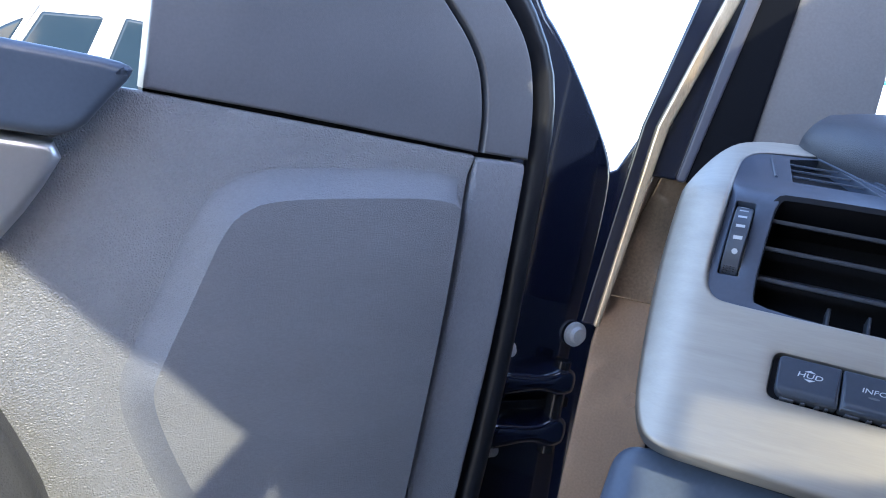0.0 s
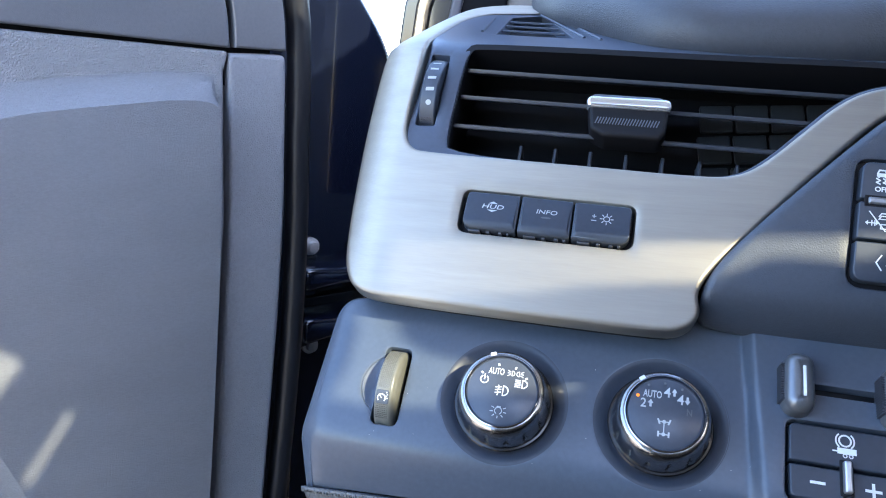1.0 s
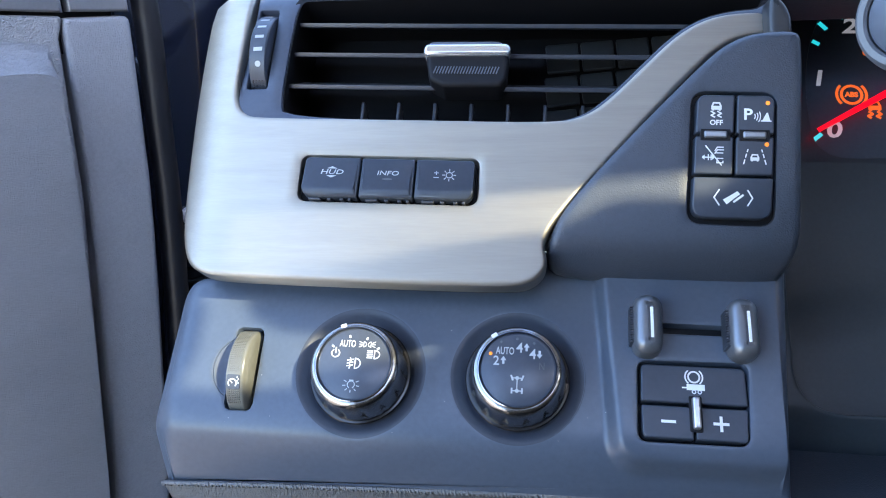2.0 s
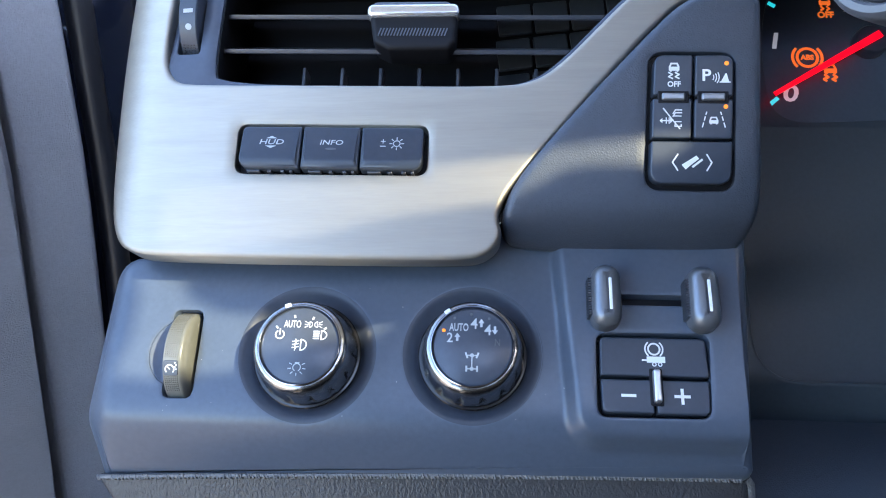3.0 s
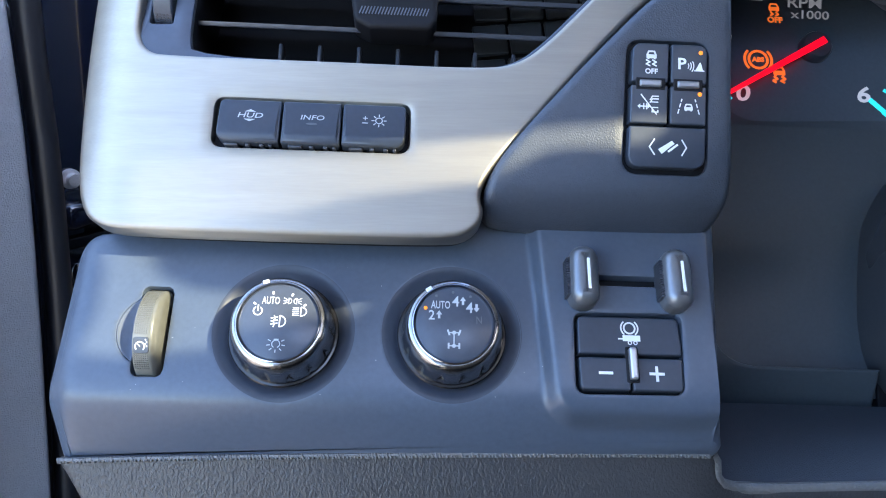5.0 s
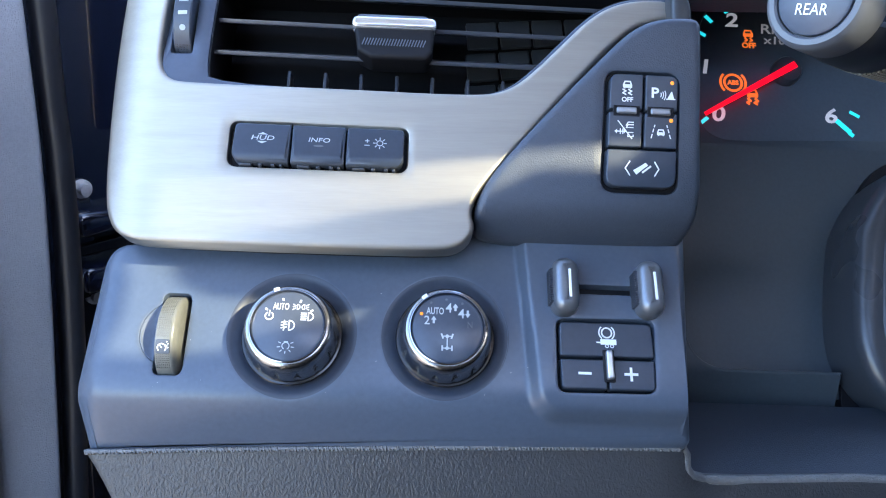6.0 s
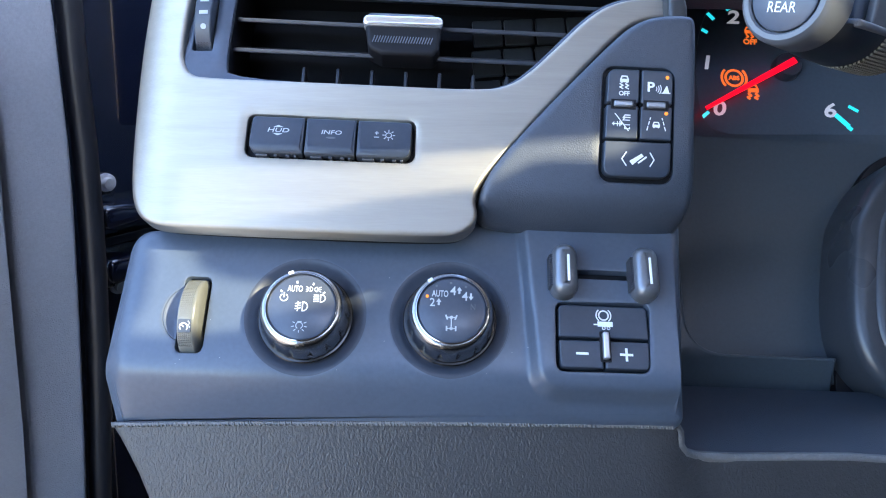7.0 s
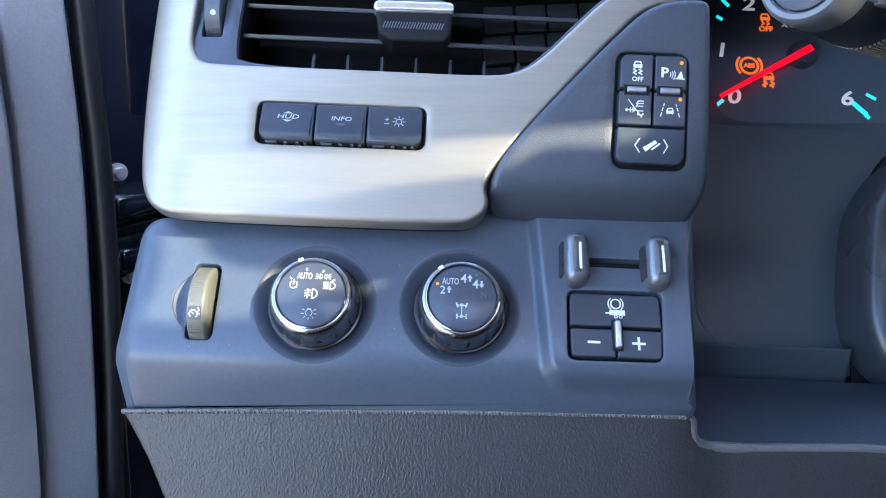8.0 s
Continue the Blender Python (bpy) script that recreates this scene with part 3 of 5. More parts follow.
def hood_at(a, b):
    """A padded brow that swells from a blunt tip and runs back to the windscreen."""
    e = along(HOOD_EDGE, a)
    c = along(HOOD_CUT, b)
    size = min(1.1, 0.30 + 0.85 * math.sqrt(clipped(e.x + 50) / 82))
    return DASH @ Vector((e.x + 0.25 * c.x * (1 - size), e.y + c.x * size, e.z + c.y * (size if c.y > -70 else max(size, 0.5))))


part("hood", thick(loft(hood_at, 90, 40), 0.003), HOODSKIN, dashboard, "padded black vinyl brow over the gauges")
part("dash_top", solid(WORLD, (200, 680, 1440), (1440, 900, 1470), 6), LEATHER, dashboard, "black vinyl dashboard top under the windscreen")
part("dash_body", solid(WORLD, (420, 680, 900), (1440, 900, 1440), 12), SOFT, dashboard, "dark dashboard body behind the steering column")


# ---- brushed metal trim with its row of keys ----
def trim_bend(u, v):
    left = 11 * (clipped(-86 - u) / 24) ** 2
    top = 0.50 * (math.sqrt((v - 154) ** 2 + 30) + v - 154)
    return -left - top - 0.00012 * (u - 20) ** 2


trim_outline = chaikin([(-80, 4.3), (-22, 4), (54, 4.6), (65, 7), (71.5, 15), (68.2, 25), (74.4, 37.8), (91, 58.7), (116.6, 90.0), (140.4, 118.2),
                        (152, 129.0), (164, 133.3), (174.5, 134.4), (174.4, 146.8), (155.5, 145.8), (140.5, 141), (127.5, 131.3), (113.4, 115.6), (98.5, 98.8), (86.5, 88.6),
                        (71.4, 84.8), (-3.7, 84.9), (-72, 84.9), (-80.5, 87.0), (-84.5, 95), (-85, 110), (-84.5, 130), (-84, 160), (-84.5, 195), (-84, 226), (-76, 247), (-62, 252.5), (-46, 256), (-34, 260), (-31, 268),
                        (-35, 282), (-46, 292), (-70, 290), (-91, 272), (-102, 238), (-108, 190), (-110.5, 150), (-111, 105),
                        (-108, 60), (-104, 25), (-98, 11), (-91, 6)], 2)
trim = thing("trim_panel", DASH @ Vector((-20, 40, -5)), "brushed aluminium trim panel sweeping round the air vent on the dashboard", "trim panel")
key_hole = rounded([(-47, 42.3), (37.6, 42.3), (37.6, 65), (-47, 65)], 4)
part("metal_skin", plate(DASH, trim_outline, -14, 0, 2.2, [key_hole], 2.0, 5, trim_bend, 5), BRUSHED, trim)
part("key_well", solid(DASH, (-50, 39, -14), (41, 68, -6)), BLACK, trim, "black well behind the keys")
# black sheet stands in for the shade under the trim's edge
part("shadow_gap", plate(DASH, grown(ccw(trim_outline), -2.5), -30, -12, 0.5, bend=trim_bend, step=8), BLACK, trim, "black sheet behind the trim, painting its shadow gap")

KEY_SPANS = ((-44.5, -18.0), (-17.2, 8.0), (8.8, 36.0))
bank = thing("key_row", DASH @ Vector((-4, 52, 0)), "row of three satin black keys set in brushed metal", "switch")


def key_bend(u, v):
    """The face leans out to a rolled lower lip."""
    return 0.185 * (63.6 - max(v, 46.6)) - 1.6 * (clipped(48.2 - v) / 4.8) ** 2


for i, (a, b) in enumerate(KEY_SPANS):
    corners = [(a, 43.4), (b, 43.4), (b, 63.6), (a, 63.6)]
    rs = [4.5 if i == 0 else 0.8, 4.5 if i == 2 else 0.8, 2.2 if i == 2 else 0.8, 2.2 if i == 0 else 0.8]
    key = part("key", plate(DASH, rounded(corners, rs), -5, 0.8, 0.7, seg=4, step=1.0, bend=key_bend), BUTTON, bank)
    bm = bmesh.new()
    f = at(DASH, (a + b) / 2 + 0.3, 55.6, 0.86 + key_bend(0, 55.6), -10.5)
    if i == 0:
        write(bm, f, "HUD", 2.5, 0, 0, 0, 1.4, 0.15)
        shape(bm, f, [(-2.4, 1.9), (2.4, 1.9), (0, 3.1)])
        shape(bm, f, [(-2.4, -1.9), (0, -3.1), (2.4, -1.9)])
    elif i == 1:
        write(bm, f, "INFO", 2.4, 0, 0, 0, 1.3, 0.12)
    else:
        write(bm, f, "+", 3.0, -4.2, 0.7)
        line(bm, f, [(-5.3, -1.6), (-3.1, -1.6)], 0.4)
        line(bm, f, arc(1.8, -0.2, 1.45, 0, 360, 16), 0.4)
        for j in range(8):
            q = radians(45 * j)
            line(bm, f, [(1.8 + 2.1 * math.cos(q), -0.2 + 2.1 * math.sin(q)), (1.8 + 3.1 * math.cos(q), -0.2 + 3.1 * math.sin(q))], 0.42)
    part("key_print", bm, SIGNGREY, key, "pale grey printed sign")
    if i == 1:
        bm = bmesh.new()
        shape(bm, at(f, 0, -3.2, 0), [(2.4 * math.cos(q / 16 * 6.283), 0.55 * math.sin(q / 16 * 6.283)) for q in range(16)])
        part("lamp_window", bm, DIMPRINT, key, "unlit lamp window")
    # moulded clips under the key
    bm = bmesh.new()
    for x0, x1 in ((a + 3, a + 9), (a + 12, a + 14), (a + 18, a + 20), (a + 22, a + 23.5)):
        solid(DASH, (x0, 42.4, -5), (x1, 43.7, 0.4), 0.4, bm)
    part("clip", bm, SLAT, key, "moulded clips below the key")


# ---- air vent ----
vent = thing("air_vent", DASH @ Vector((20, 118, -20)), "black dashboard air vent with horizontal slats and a chrome-edged tab", "air vent")


def bezel_bend(u, v):
    return -0.50 * (math.sqrt((v - 154) ** 2 + 30) + v - 154)


bezel_outline = rounded([(-88, 82), (84, 82), (100, 94), (115, 111), (130, 127), (142, 137), (157, 142), (177, 144), (178, 186), (70, 184), (30, 205),
                         (-2, 240), (-28, 266), (-72, 266), (-88, 245), (-90, 170)], 2)
vent_mouth = chaikin([(-60, 85.8), (40, 85.8), (70, 85.6), (85.3, 89.6), (97.4, 100), (112.2, 116.7), (126.4, 132.4), (139.8, 142.2), (155, 147), (170, 148.2), (170, 157.5),
                      (100, 155.5), (-54, 153.5), (-60, 151), (-61.5, 130), (-62.5, 95)], 2)
wheel_mouth = rounded([(-80.8, 101), (-70.6, 101.5), (-70.0, 146.5), (-79.8, 146.5)], 1.2)
corner_mouth = rounded([(-53.5, 185), (-7, 187), (-36, 256), (-56, 243)], [2, 1, 3, 3])
part("vent_frame", plate(DASH, bezel_outline, -44, -3, 1.2, [vent_mouth, wheel_mouth, corner_mouth], 1.0, 7, bezel_bend), BEZEL, vent,
     "satin dark blue-grey vent surround")
# added black sheet hides the lighter inner wall, darkening the mouth
part("mouth_liner", plate(DASH, grown(ccw(vent_mouth), 3), -46, -4.6, 0, [grown(ccw(vent_mouth), -0.5)], 0), BLACK, vent, "black sheet added inside the vent mouth to darken it")
part("duct", solid(DASH, (-68, 78, -60), (176, 164, -43)), BLACK, vent, "black duct behind the slats")
part("corner_duct", plate(DASH, rect(-62, 178, 2, 262), -40, -16, 0.5, step=6, bend=bezel_bend), BLACK, vent, "black duct behind the corner grille")


def slat(v, u1, tilt=31, w=-10):
    f = at(DASH, 0, v, w, tilt)
    return plate(at(f, 0, 0, 0, 90), rect(-64, -24, u1, 0), -1.1, 1.1, 0.7, seg=3)


for v, u1 in ((141.7, 152), (124.5, 130), (106.3, 112)):
    part("slat", slat(v, u1), SLAT, vent)
# paler than the slats: light reaching the louvre is put into its colour
part("rear_louvre", solid(at(DASH, 66, 157, -29, 0, 0, 6.0), (0, -1.0, -8), (84, 0.7, 0), 0.3), VANE, vent, "louvre deep in the vent, light painted into its pale colour")
for v0, lean, u1 in ((146.6, 6.0, 146), (127.0, 7.5, 128), (107.5, 7.5, 106)):
    f = at(DASH, 66.5, v0, -36, 0, 0, lean)
    for j in range(int((u1 - 66) / 18.6)):
        part("rear_panel", plate(f, rounded([(18.6 * j + 0.6, -16.5), (18.6 * j + 17.6, -16.5), (18.6 * j + 17.6, 0), (18.6 * j + 0.6, 0)], 1.0), -2, 0, 0.5), KNURL, vent)
for i in range(1, 10):
    u = -43.8 + 18.6 * i
    part("vane_tip", solid(at(DASH, u, 0, 0), (-0.9, 88, -30), (0.9, 104, -21), 0.5), SLAT, vent)
tab = part("tab", plate(DASH, rounded([(18, 103.2), (45.5, 103.6), (48.4, 107.5), (49.2, 126.6), (7.6, 126.2), (10.6, 107)], [3, 3, 3, 4, 4, 4]), -16, -1.4, 2.2), BLACK, vent, "black finger tab")
part("tab_edge", plate(DASH, rounded([(7.2, 119.1), (50.0, 119.7), (49.6, 126.0), (7.6, 125.4)], [2.4, 2.4, 3.0, 3.0]), -6.0, 0.7, 1.9, seg=8), BRIGHT, tab, "bright chrome edge")
part("tab_top", plate(DASH, rounded([(8.5, 123), (46.8, 123.4), (45.6, 128.4), (9.6, 128.0)], [1, 1, 3.4, 3.4]), -14, -1.6, 1.6), STALKGREY, tab, "satin grey upper face")
bm = bmesh.new()
for i in range(22):
    solid(at(DASH, 13.5 + i * 1.45, 111.8, -1.7, 0, 0, -18), (-0.25, -2.0, 0), (0.25, 2.0, 0.6), bm=bm)
part("tab_ribs", bm, VANE, tab, "fine slanting grip ribs")
# thumbwheel beside the slats
vw = at(DASH, -75.3, 124.0, -20)
vwheel = part("vent_wheel", drum(at(vw, 0, 0, 0, 0, 0, -1.5), 8.6, 24.5, soft=0.6), DIALGREY, vent, "ribbed grey thumbwheel")
bm = bmesh.new()
for i, a in enumerate((-28, -11, 5, 20.5, 35, 49)):
    q = radians(a)
    r = 24.55
    f = at(vw, 0.2, r * math.sin(q), r * math.cos(q), -math.degrees(q))
    if i == 0:
        shape(bm, f, circle(0, 0, 1.5, 10))
    else:
        h = 1.25 - 0.14 * i
        shape(bm, f, [(-2.2, -h), (2.2, -h * 0.7), (2.2, h), (-2.2, h * 0.7)])
part("wheel_print", bm, WHEELPRINT, vwheel, "white dashes and an arrow")
bm = bmesh.new()
for i in range(9):
    for j in range(5):
        q = radians(-72 + 3.0 * i)
        f = at(vw, -3.2 + 1.6 * j, 24.5 * math.sin(q), 24.5 * math.cos(q), -math.degrees(q))
        solid(f, (-0.45, -0.4, -0.2), (0.45, 0.4, 0.35), bm=bm)
part("wheel_knurl", bm, SLAT, vwheel, "small raised grip studs")
# corner grille blades
for i in range(4):
    b0 = 188 + i * 15
    f = at(DASH, 0, b0, -3 + bezel_bend(0, b0) - 2, 45)
    part("grille_blade", solid(f, (-55 - i, -0.9, -0.6), (-8 - 6.2 * i, 0.5, 0.5), 0.3), BEZEL, vent)
bm = bmesh.new()
for a, b in (((-31, 258), (9, 186)), ((-38, 255), (-1, 189)), ((-67, 236), (-63, 190))):
    pts = [DASH @ Vector((a[0] + (b[0] - a[0]) * q, a[1] + (b[1] - a[1]) * q, -2.4 + bezel_bend(0, a[1] + (b[1] - a[1]) * q))) for q in [j / 8 for j in range(9)]]
    tube(pts, 0.0009, 8, bm)
part("grille_rib", bm, BEZEL, vent, "raised slanting ribs beside the grille")


# ---- switch pod ----
def pod_bend(u, v):
    drop = 24.5 - v + 0.02 * (u - 120)
    return -0.675 * (math.sqrt(drop * drop + 9) + drop) - 0.0008 * clipped(62 - v) ** 2 - 0.0016 * clipped(u - 150) ** 2


pod = thing("switch_pod", POD @ Vector((140, 60, -20)), "black grained vinyl switch pod beside the gauges", "switch pod")
pod_outline = chaikin([(78, 11.6), (71.4, 16.6), (70.4, 25.5), (75.2, 38.8), (90.2, 57.9), (114.1, 85.2), (138.4, 111.4), (146, 118.2), (154, 122.6), (162, 124.8), (174, 125.9), (179.4, 125), (180.4, 118),
                       (180.4, 100), (180, 60), (180.5, 36), (177, 15.5), (171, 10.6), (130, 10.6)], 2)
part("pod_body", plate(POD, pod_outline, -120, 0, 4, [rounded([(130.6, 36.6), (167.9, 36.6), (168.6, 96), (132, 96)], 6)], 1.2, 5, pod_bend, 5),
     PODSKIN, pod)
part("button_well", solid(POD, (128, 36.0, -12), (170.4, 98, -3.5)), BLACK, pod, "black well round the buttons")
part("pod_end_cap", plate(POD, chaikin([(169, 122), (178, 122), (180, 130), (179, 140), (174, 147), (169, 149)], 2), -60, -13, 3), KNURL, pod, "dark end piece where the metal trim stops")


def icon_car(bm, f, u, v, s):
    line(bm, f, [(u - 1.5 * s, v), (u - 1.5 * s, v + 1.0 * s), (u - 1.0 * s, v + 2.2 * s), (u + 1.0 * s, v + 2.2 * s), (u + 1.5 * s, v + 1.0 * s), (u + 1.5 * s, v)], 0.55 * s, True)
    shape(bm, f, [(u - 1.5 * s, v), (u + 1.5 * s, v), (u + 1.5 * s, v + 1.1 * s), (u - 1.5 * s, v + 1.1 * s)])
    for q in (-1.1, 1.1):
        shape(bm, f, [(u + (q - 0.3) * s, v - 0.6 * s), (u + (q + 0.3) * s, v - 0.6 * s), (u + (q + 0.3) * s, v), (u + (q - 0.3) * s, v)])


def pod_button(corners, rs, draw, label="", amber=None):
    b = part("button", plate(POD, rounded(corners, rs), -6, 2.2, 0.75, seg=4), BUTTON, pod, label)
    cu = sum(p[0] for p in corners) / 4
    cv = sum(p[1] for p in corners) / 4
    bm = bmesh.new()
    draw(bm, at(POD, cu, cv, 2.22))
    part("button_print", bm, PRINT, b, "white printed sign")
    if amber:
        bm = bmesh.new()
        shape(bm, at(POD, cu + amber[0], cv + amber[1], 2.22), circle(0, 0, 0.95, 14))
        part("indicator", bm, AMBER, b, "lit amber indicator")
    return b


def draw_stability(bm, f):
    icon_car(bm, f, 0.3, 2.2, 1.25)
    for q in (-1.2, 1.6):
        line(bm, f, [(q - 0.8, 1.1), (q + 0.8, 0.2), (q - 0.8, -0.7), (q + 0.8, -1.5)], 0.6)
    write(bm, f, "OFF", 2.2, 0.3, -4.0, 0, 1.0, 0, 0.08)


def draw_parking(bm, f):
    write(bm, f, "P", 4.8, -3.4, -0.2, 0, 1.1, 0, 0.16)
    for i in range(3):
        line(bm, f, arc(-2.2, -0.8, 1.9 + 1.1 * i, -36, 28, 6), 0.42)
    shape(bm, f, [(2.6, -2.8), (6.0, -2.8), (5.0, 0.8), (4.5, 0.8)])
    line(bm, f, [(2.2, -2.9), (6.4, -2.9)], 0.5)


def draw_hitch(bm, f):
    line(bm, f, [(-3.6, 4.2), (3.2, -4.4)], 0.5)
    line(bm, f, [(-4.2, -1.0), (-0.6, -1.0)], 0.5)
    for q in (-2.4, -1.2):
        line(bm, f, [(q, -2.2), (q, 0.2)], 0.4)
    shape(bm, f, [(-5.2, -1.0), (-4.0, 0.1), (-4.0, -2.1)])
    shape(bm, f, [(0.4, -1.0), (-0.8, 0.1), (-0.8, -2.1)])
    for q in (3.6, 2.4):
        line(bm, f, [(4.0, q), (1.4, q), (0.4, q - 1.6)], 0.5)
    line(bm, f, [(1.0, 1.0), (3.8, 1.0)], 0.4)
    line(bm, f, [(3.8, -1.4), (1.4, -1.4), (1.2, -3.4), (3.8, -3.4), (3.8, -2.6)], 0.45)


def draw_lane(bm, f):
    for q in (-1, 1):
        line(bm, f, [(4.7 * q, -3.6), (4.2 * q, -1.8)], 0.5)
        line(bm, f, [(3.9 * q, -0.7), (3.5 * q, 0.8)], 0.5)
        line(bm, f, [(3.2 * q, 1.8), (2.9 * q, 2.8)], 0.5)
    icon_car(bm, f, 0, -1.8, 1.05)


def draw_pedal(bm, f):
    line(bm, f, [(-5.6, 3.4), (-7.8, 0), (-5.6, -3.4)], 0.6)
    line(bm, f, [(6.4, 3.4), (8.4, 0), (6.4, -3.4)], 0.6)
    shape(bm, f, [(-4.0, -1.0), (-2.4, -3.0), (0.4, -0.6), (3.2, 1.6), (2.0, 2.9), (-1.0, 0.9)])
    line(bm, f, [(0.6, -1.8), (4.4, 1.2)], 0.9)


pod_button([(133.4, 76.6), (149.6, 76.6), (150, 94), (134.1, 94)], [0.9, 0.9, 0.9, 4], draw_stability)
pod_button([(150.8, 76.6), (166.6, 76.6), (167.0, 94), (151.1, 94)], [0.9, 0.9, 4, 0.9], draw_parking, amber=(5.0, 5.2))
pod_button([(132.8, 58.2), (149.2, 58.2), (149.6, 75.2), (133.3, 75.2)], 0.9, draw_hitch)
pod_button([(150.4, 58.2), (166.2, 58.2), (166.6, 75.2), (150.7, 75.2)], 0.9, draw_lane, amber=(5.0, 5.2))
pod_button([(132.1, 39.0), (165.7, 39.0), (166.3, 57.0), (132.7, 57.0)], [5, 5, 0.9, 0.9], draw_pedal, "broad button with a pedal sign")
for a in (136.9, 153.4):
    part("chrome_bar", solid(POD, (a, 74.3, -4), (a + 9.8, 77.5, 3.4), 0.8), GREYCAP, pod, "satin chrome divider bar")
    part("bar_slot", solid(POD, (a - 1.7, 73.0, -4), (a + 11.5, 78.6, 2.3), 0.5), BLACK, pod, "black slot round the bar")


# ---- turning knobs ----
def knob(name, place, label, turned):
    base = at(LOW, place[0], place[1], -3)
    t = thing(name, base @ Vector((0, 0, 0)), label, "knob")

    def flute(a, i):
        dent = clipped(math.cos(a * 14)) ** 3
        return -(0.0, 0.0, 0.9, 1.3, 0.7, 0.2)[i - 1] * dent if 1 <= i <= 6 else 0

    part("grip", lathe(base, [(0, -2), (22.4, -2), (22.4, 2.0), (22.1, 3.4), (21.7, 6.0), (21.1, 10.0), (20.5, 13.4), (19.9, 15.8), (19.2, 17.2), (18.4, 17.9), (17.4, 18)], 140, flute=flute),
         GRIP, t, "fluted gunmetal grip")
    part("base_ring", lathe(base, [(22.2, 0.2), (23.5, 0.6), (23.7, 1.4), (23.2, 2.0), (22.1, 2.2)], 64), GLOSS, t, "gloss black base ring")
    part("rim", lathe(base, [(17.5, 17.6), (17.6, 18.4), (17.3, 18.8), (17.0, 18.9), (16.8, 18.5), (16.7, 16.8)], 64), RIM, t, "polished chrome rim")
    cap = part("cap", lathe(base, [(16.8, 16.6), (16.3, 17.4), (15.6, 17.8), (0, 18.1)], 64), CAP, t, "satin cap, reflected sky painted into its colour")
    bm = bmesh.new()
    f = at(base, 0, 0, 18.5, 0, 0, turned)
    solid(f, (-1.35, 17.0, -0.6), (1.35, 19.0, 0.3), 0.3, bm)
    part("pointer", bm, PRINT, t, "white pointer mark")
    return t, cap, at(base, 0, 0, 18.12)


lamp_knob, lamp_cap, f = knob("headlight_knob", KNOBS[0], "round headlight knob with a chrome rim and white lamp signs", 21)
bm = bmesh.new()
write(bm, f, "AUTO", 3.1, -3.7, 8.8, 0, 0.58)
line(bm, f, arc(-8.7, 4.3, 1.8, 125, 415, 14), 0.5)
line(bm, f, [(-8.7, 4.4), (-8.7, 6.8)], 0.5)
for s in (-1, 1):
    c = 5.2 + s * 0.75
    line(bm, f, arc(c + s * 0.9, 8.9, 1.2, 90, 270, 8) if s > 0 else arc(c + s * 0.9, 8.9, 1.2, -90, 90, 8), 0.27, True)
    for q in (-1, 0, 1):
        line(bm, f, [(c + s * 1.5, 8.9 + q * 0.6), (c + s * 2.9, 8.9 + q * 1.3)], 0.26)
# dipped beam
line(bm, f, arc(8.9, 4.4, 2.3, -90, 90, 10, 1.9), 0.45, True)
for q in range(5):
    line(bm, f, [(5.6, 2.8 + q * 0.8), (8.0, 2.8 + q * 0.8)], 0.36)
# fog lamp
line(bm, f, arc(0.6, 0, 2.4, -90, 90, 10, 2.3), 0.5, True)
for q in (-1.3, 0, 1.3):
    line(bm, f, [(-2.9, q), (-0.3, q + 0.5)], 0.42)
line(bm, f, [(-1.7, 2.4), (-1.3, 1.2), (-2.0, 0), (-1.4, -1.2), (-1.8, -2.4)], 0.42)
for a in (144, 104, 67, 35):
    q = radians(a)
    line(bm, f, [(12.2 * math.cos(q), 12.2 * math.sin(q)), (13.0 * math.cos(q), 13.0 * math.sin(q))], 0.8)
part("cap_print", bm, PRINT, lamp_cap, "white lamp signs")
bm = bmesh.new()
line(bm, f, arc(0, -9.6, 1.6, -60, 240, 12), 0.36)
line(bm, f, [(-0.8, -7.7), (0.8, -7.7)], 0.5)
for j in range(7):
    q = radians(150 + 40 * j)
    line(bm, f, [(2.5 * math.cos(q), -9.6 + 2.5 * math.sin(q)), (3.7 * math.cos(q), -9.6 + 3.4 * math.sin(q))], 0.36)
part("bulb_print", bm, SIGNGREY, lamp_cap, "pale grey bulb sign")

drive_knob, drive_cap, f = knob("drive_mode_knob", KNOBS[1], "round drive mode knob with a chrome rim and drive signs", 36)
bm = bmesh.new()


def arrow(u, v, s):
    shape(bm, f, [(u - 1.25, v + 0.1 * s), (u + 1.25, v + 0.1 * s), (u, v + 1.9 * s)])
    shape(bm, f, [(u - 0.5, v - 1.6 * s), (u + 0.5, v - 1.6 * s), (u + 0.5, v + 0.2 * s), (u - 0.5, v + 0.2 * s)])


write(bm, f, "2", 4.0, -9.4, 3.2, 0, 0.95, 0, 0.06)
arrow(-6.3, 3.6, 1)
write(bm, f, "AUTO", 3.2, -5.7, 7.8, 0, 0.62, 0, 0.06)
write(bm, f, "4", 4.4, 0.6, 9.4, 0, 0.95, 0, 0.06)
arrow(3.6, 9.8, 1)
write(bm, f, "4", 4.4, 6.4, 6.8, 0, 0.95, 0, 0.06)
arrow(9.3, 7.0, -1)
for q in (-1, 1):
    v = -6.8 + 2.8 * q
    line(bm, f, [(-2.2, v), (2.2, v)], 0.45)
    for s in (-1, 1):
        if q > 0:
            line(bm, f, [(s * 1.9, v - 0.9), (s * 2.6, v + 1.0)], 0.75)
        else:
            line(bm, f, [(s * 2.2, v - 1.0), (s * 2.2, v + 1.0)], 0.75)
    shape(bm, f, circle(0, v, 0.85, 10))
line(bm, f, [(0, -9.4), (0, -4.2)], 0.45)
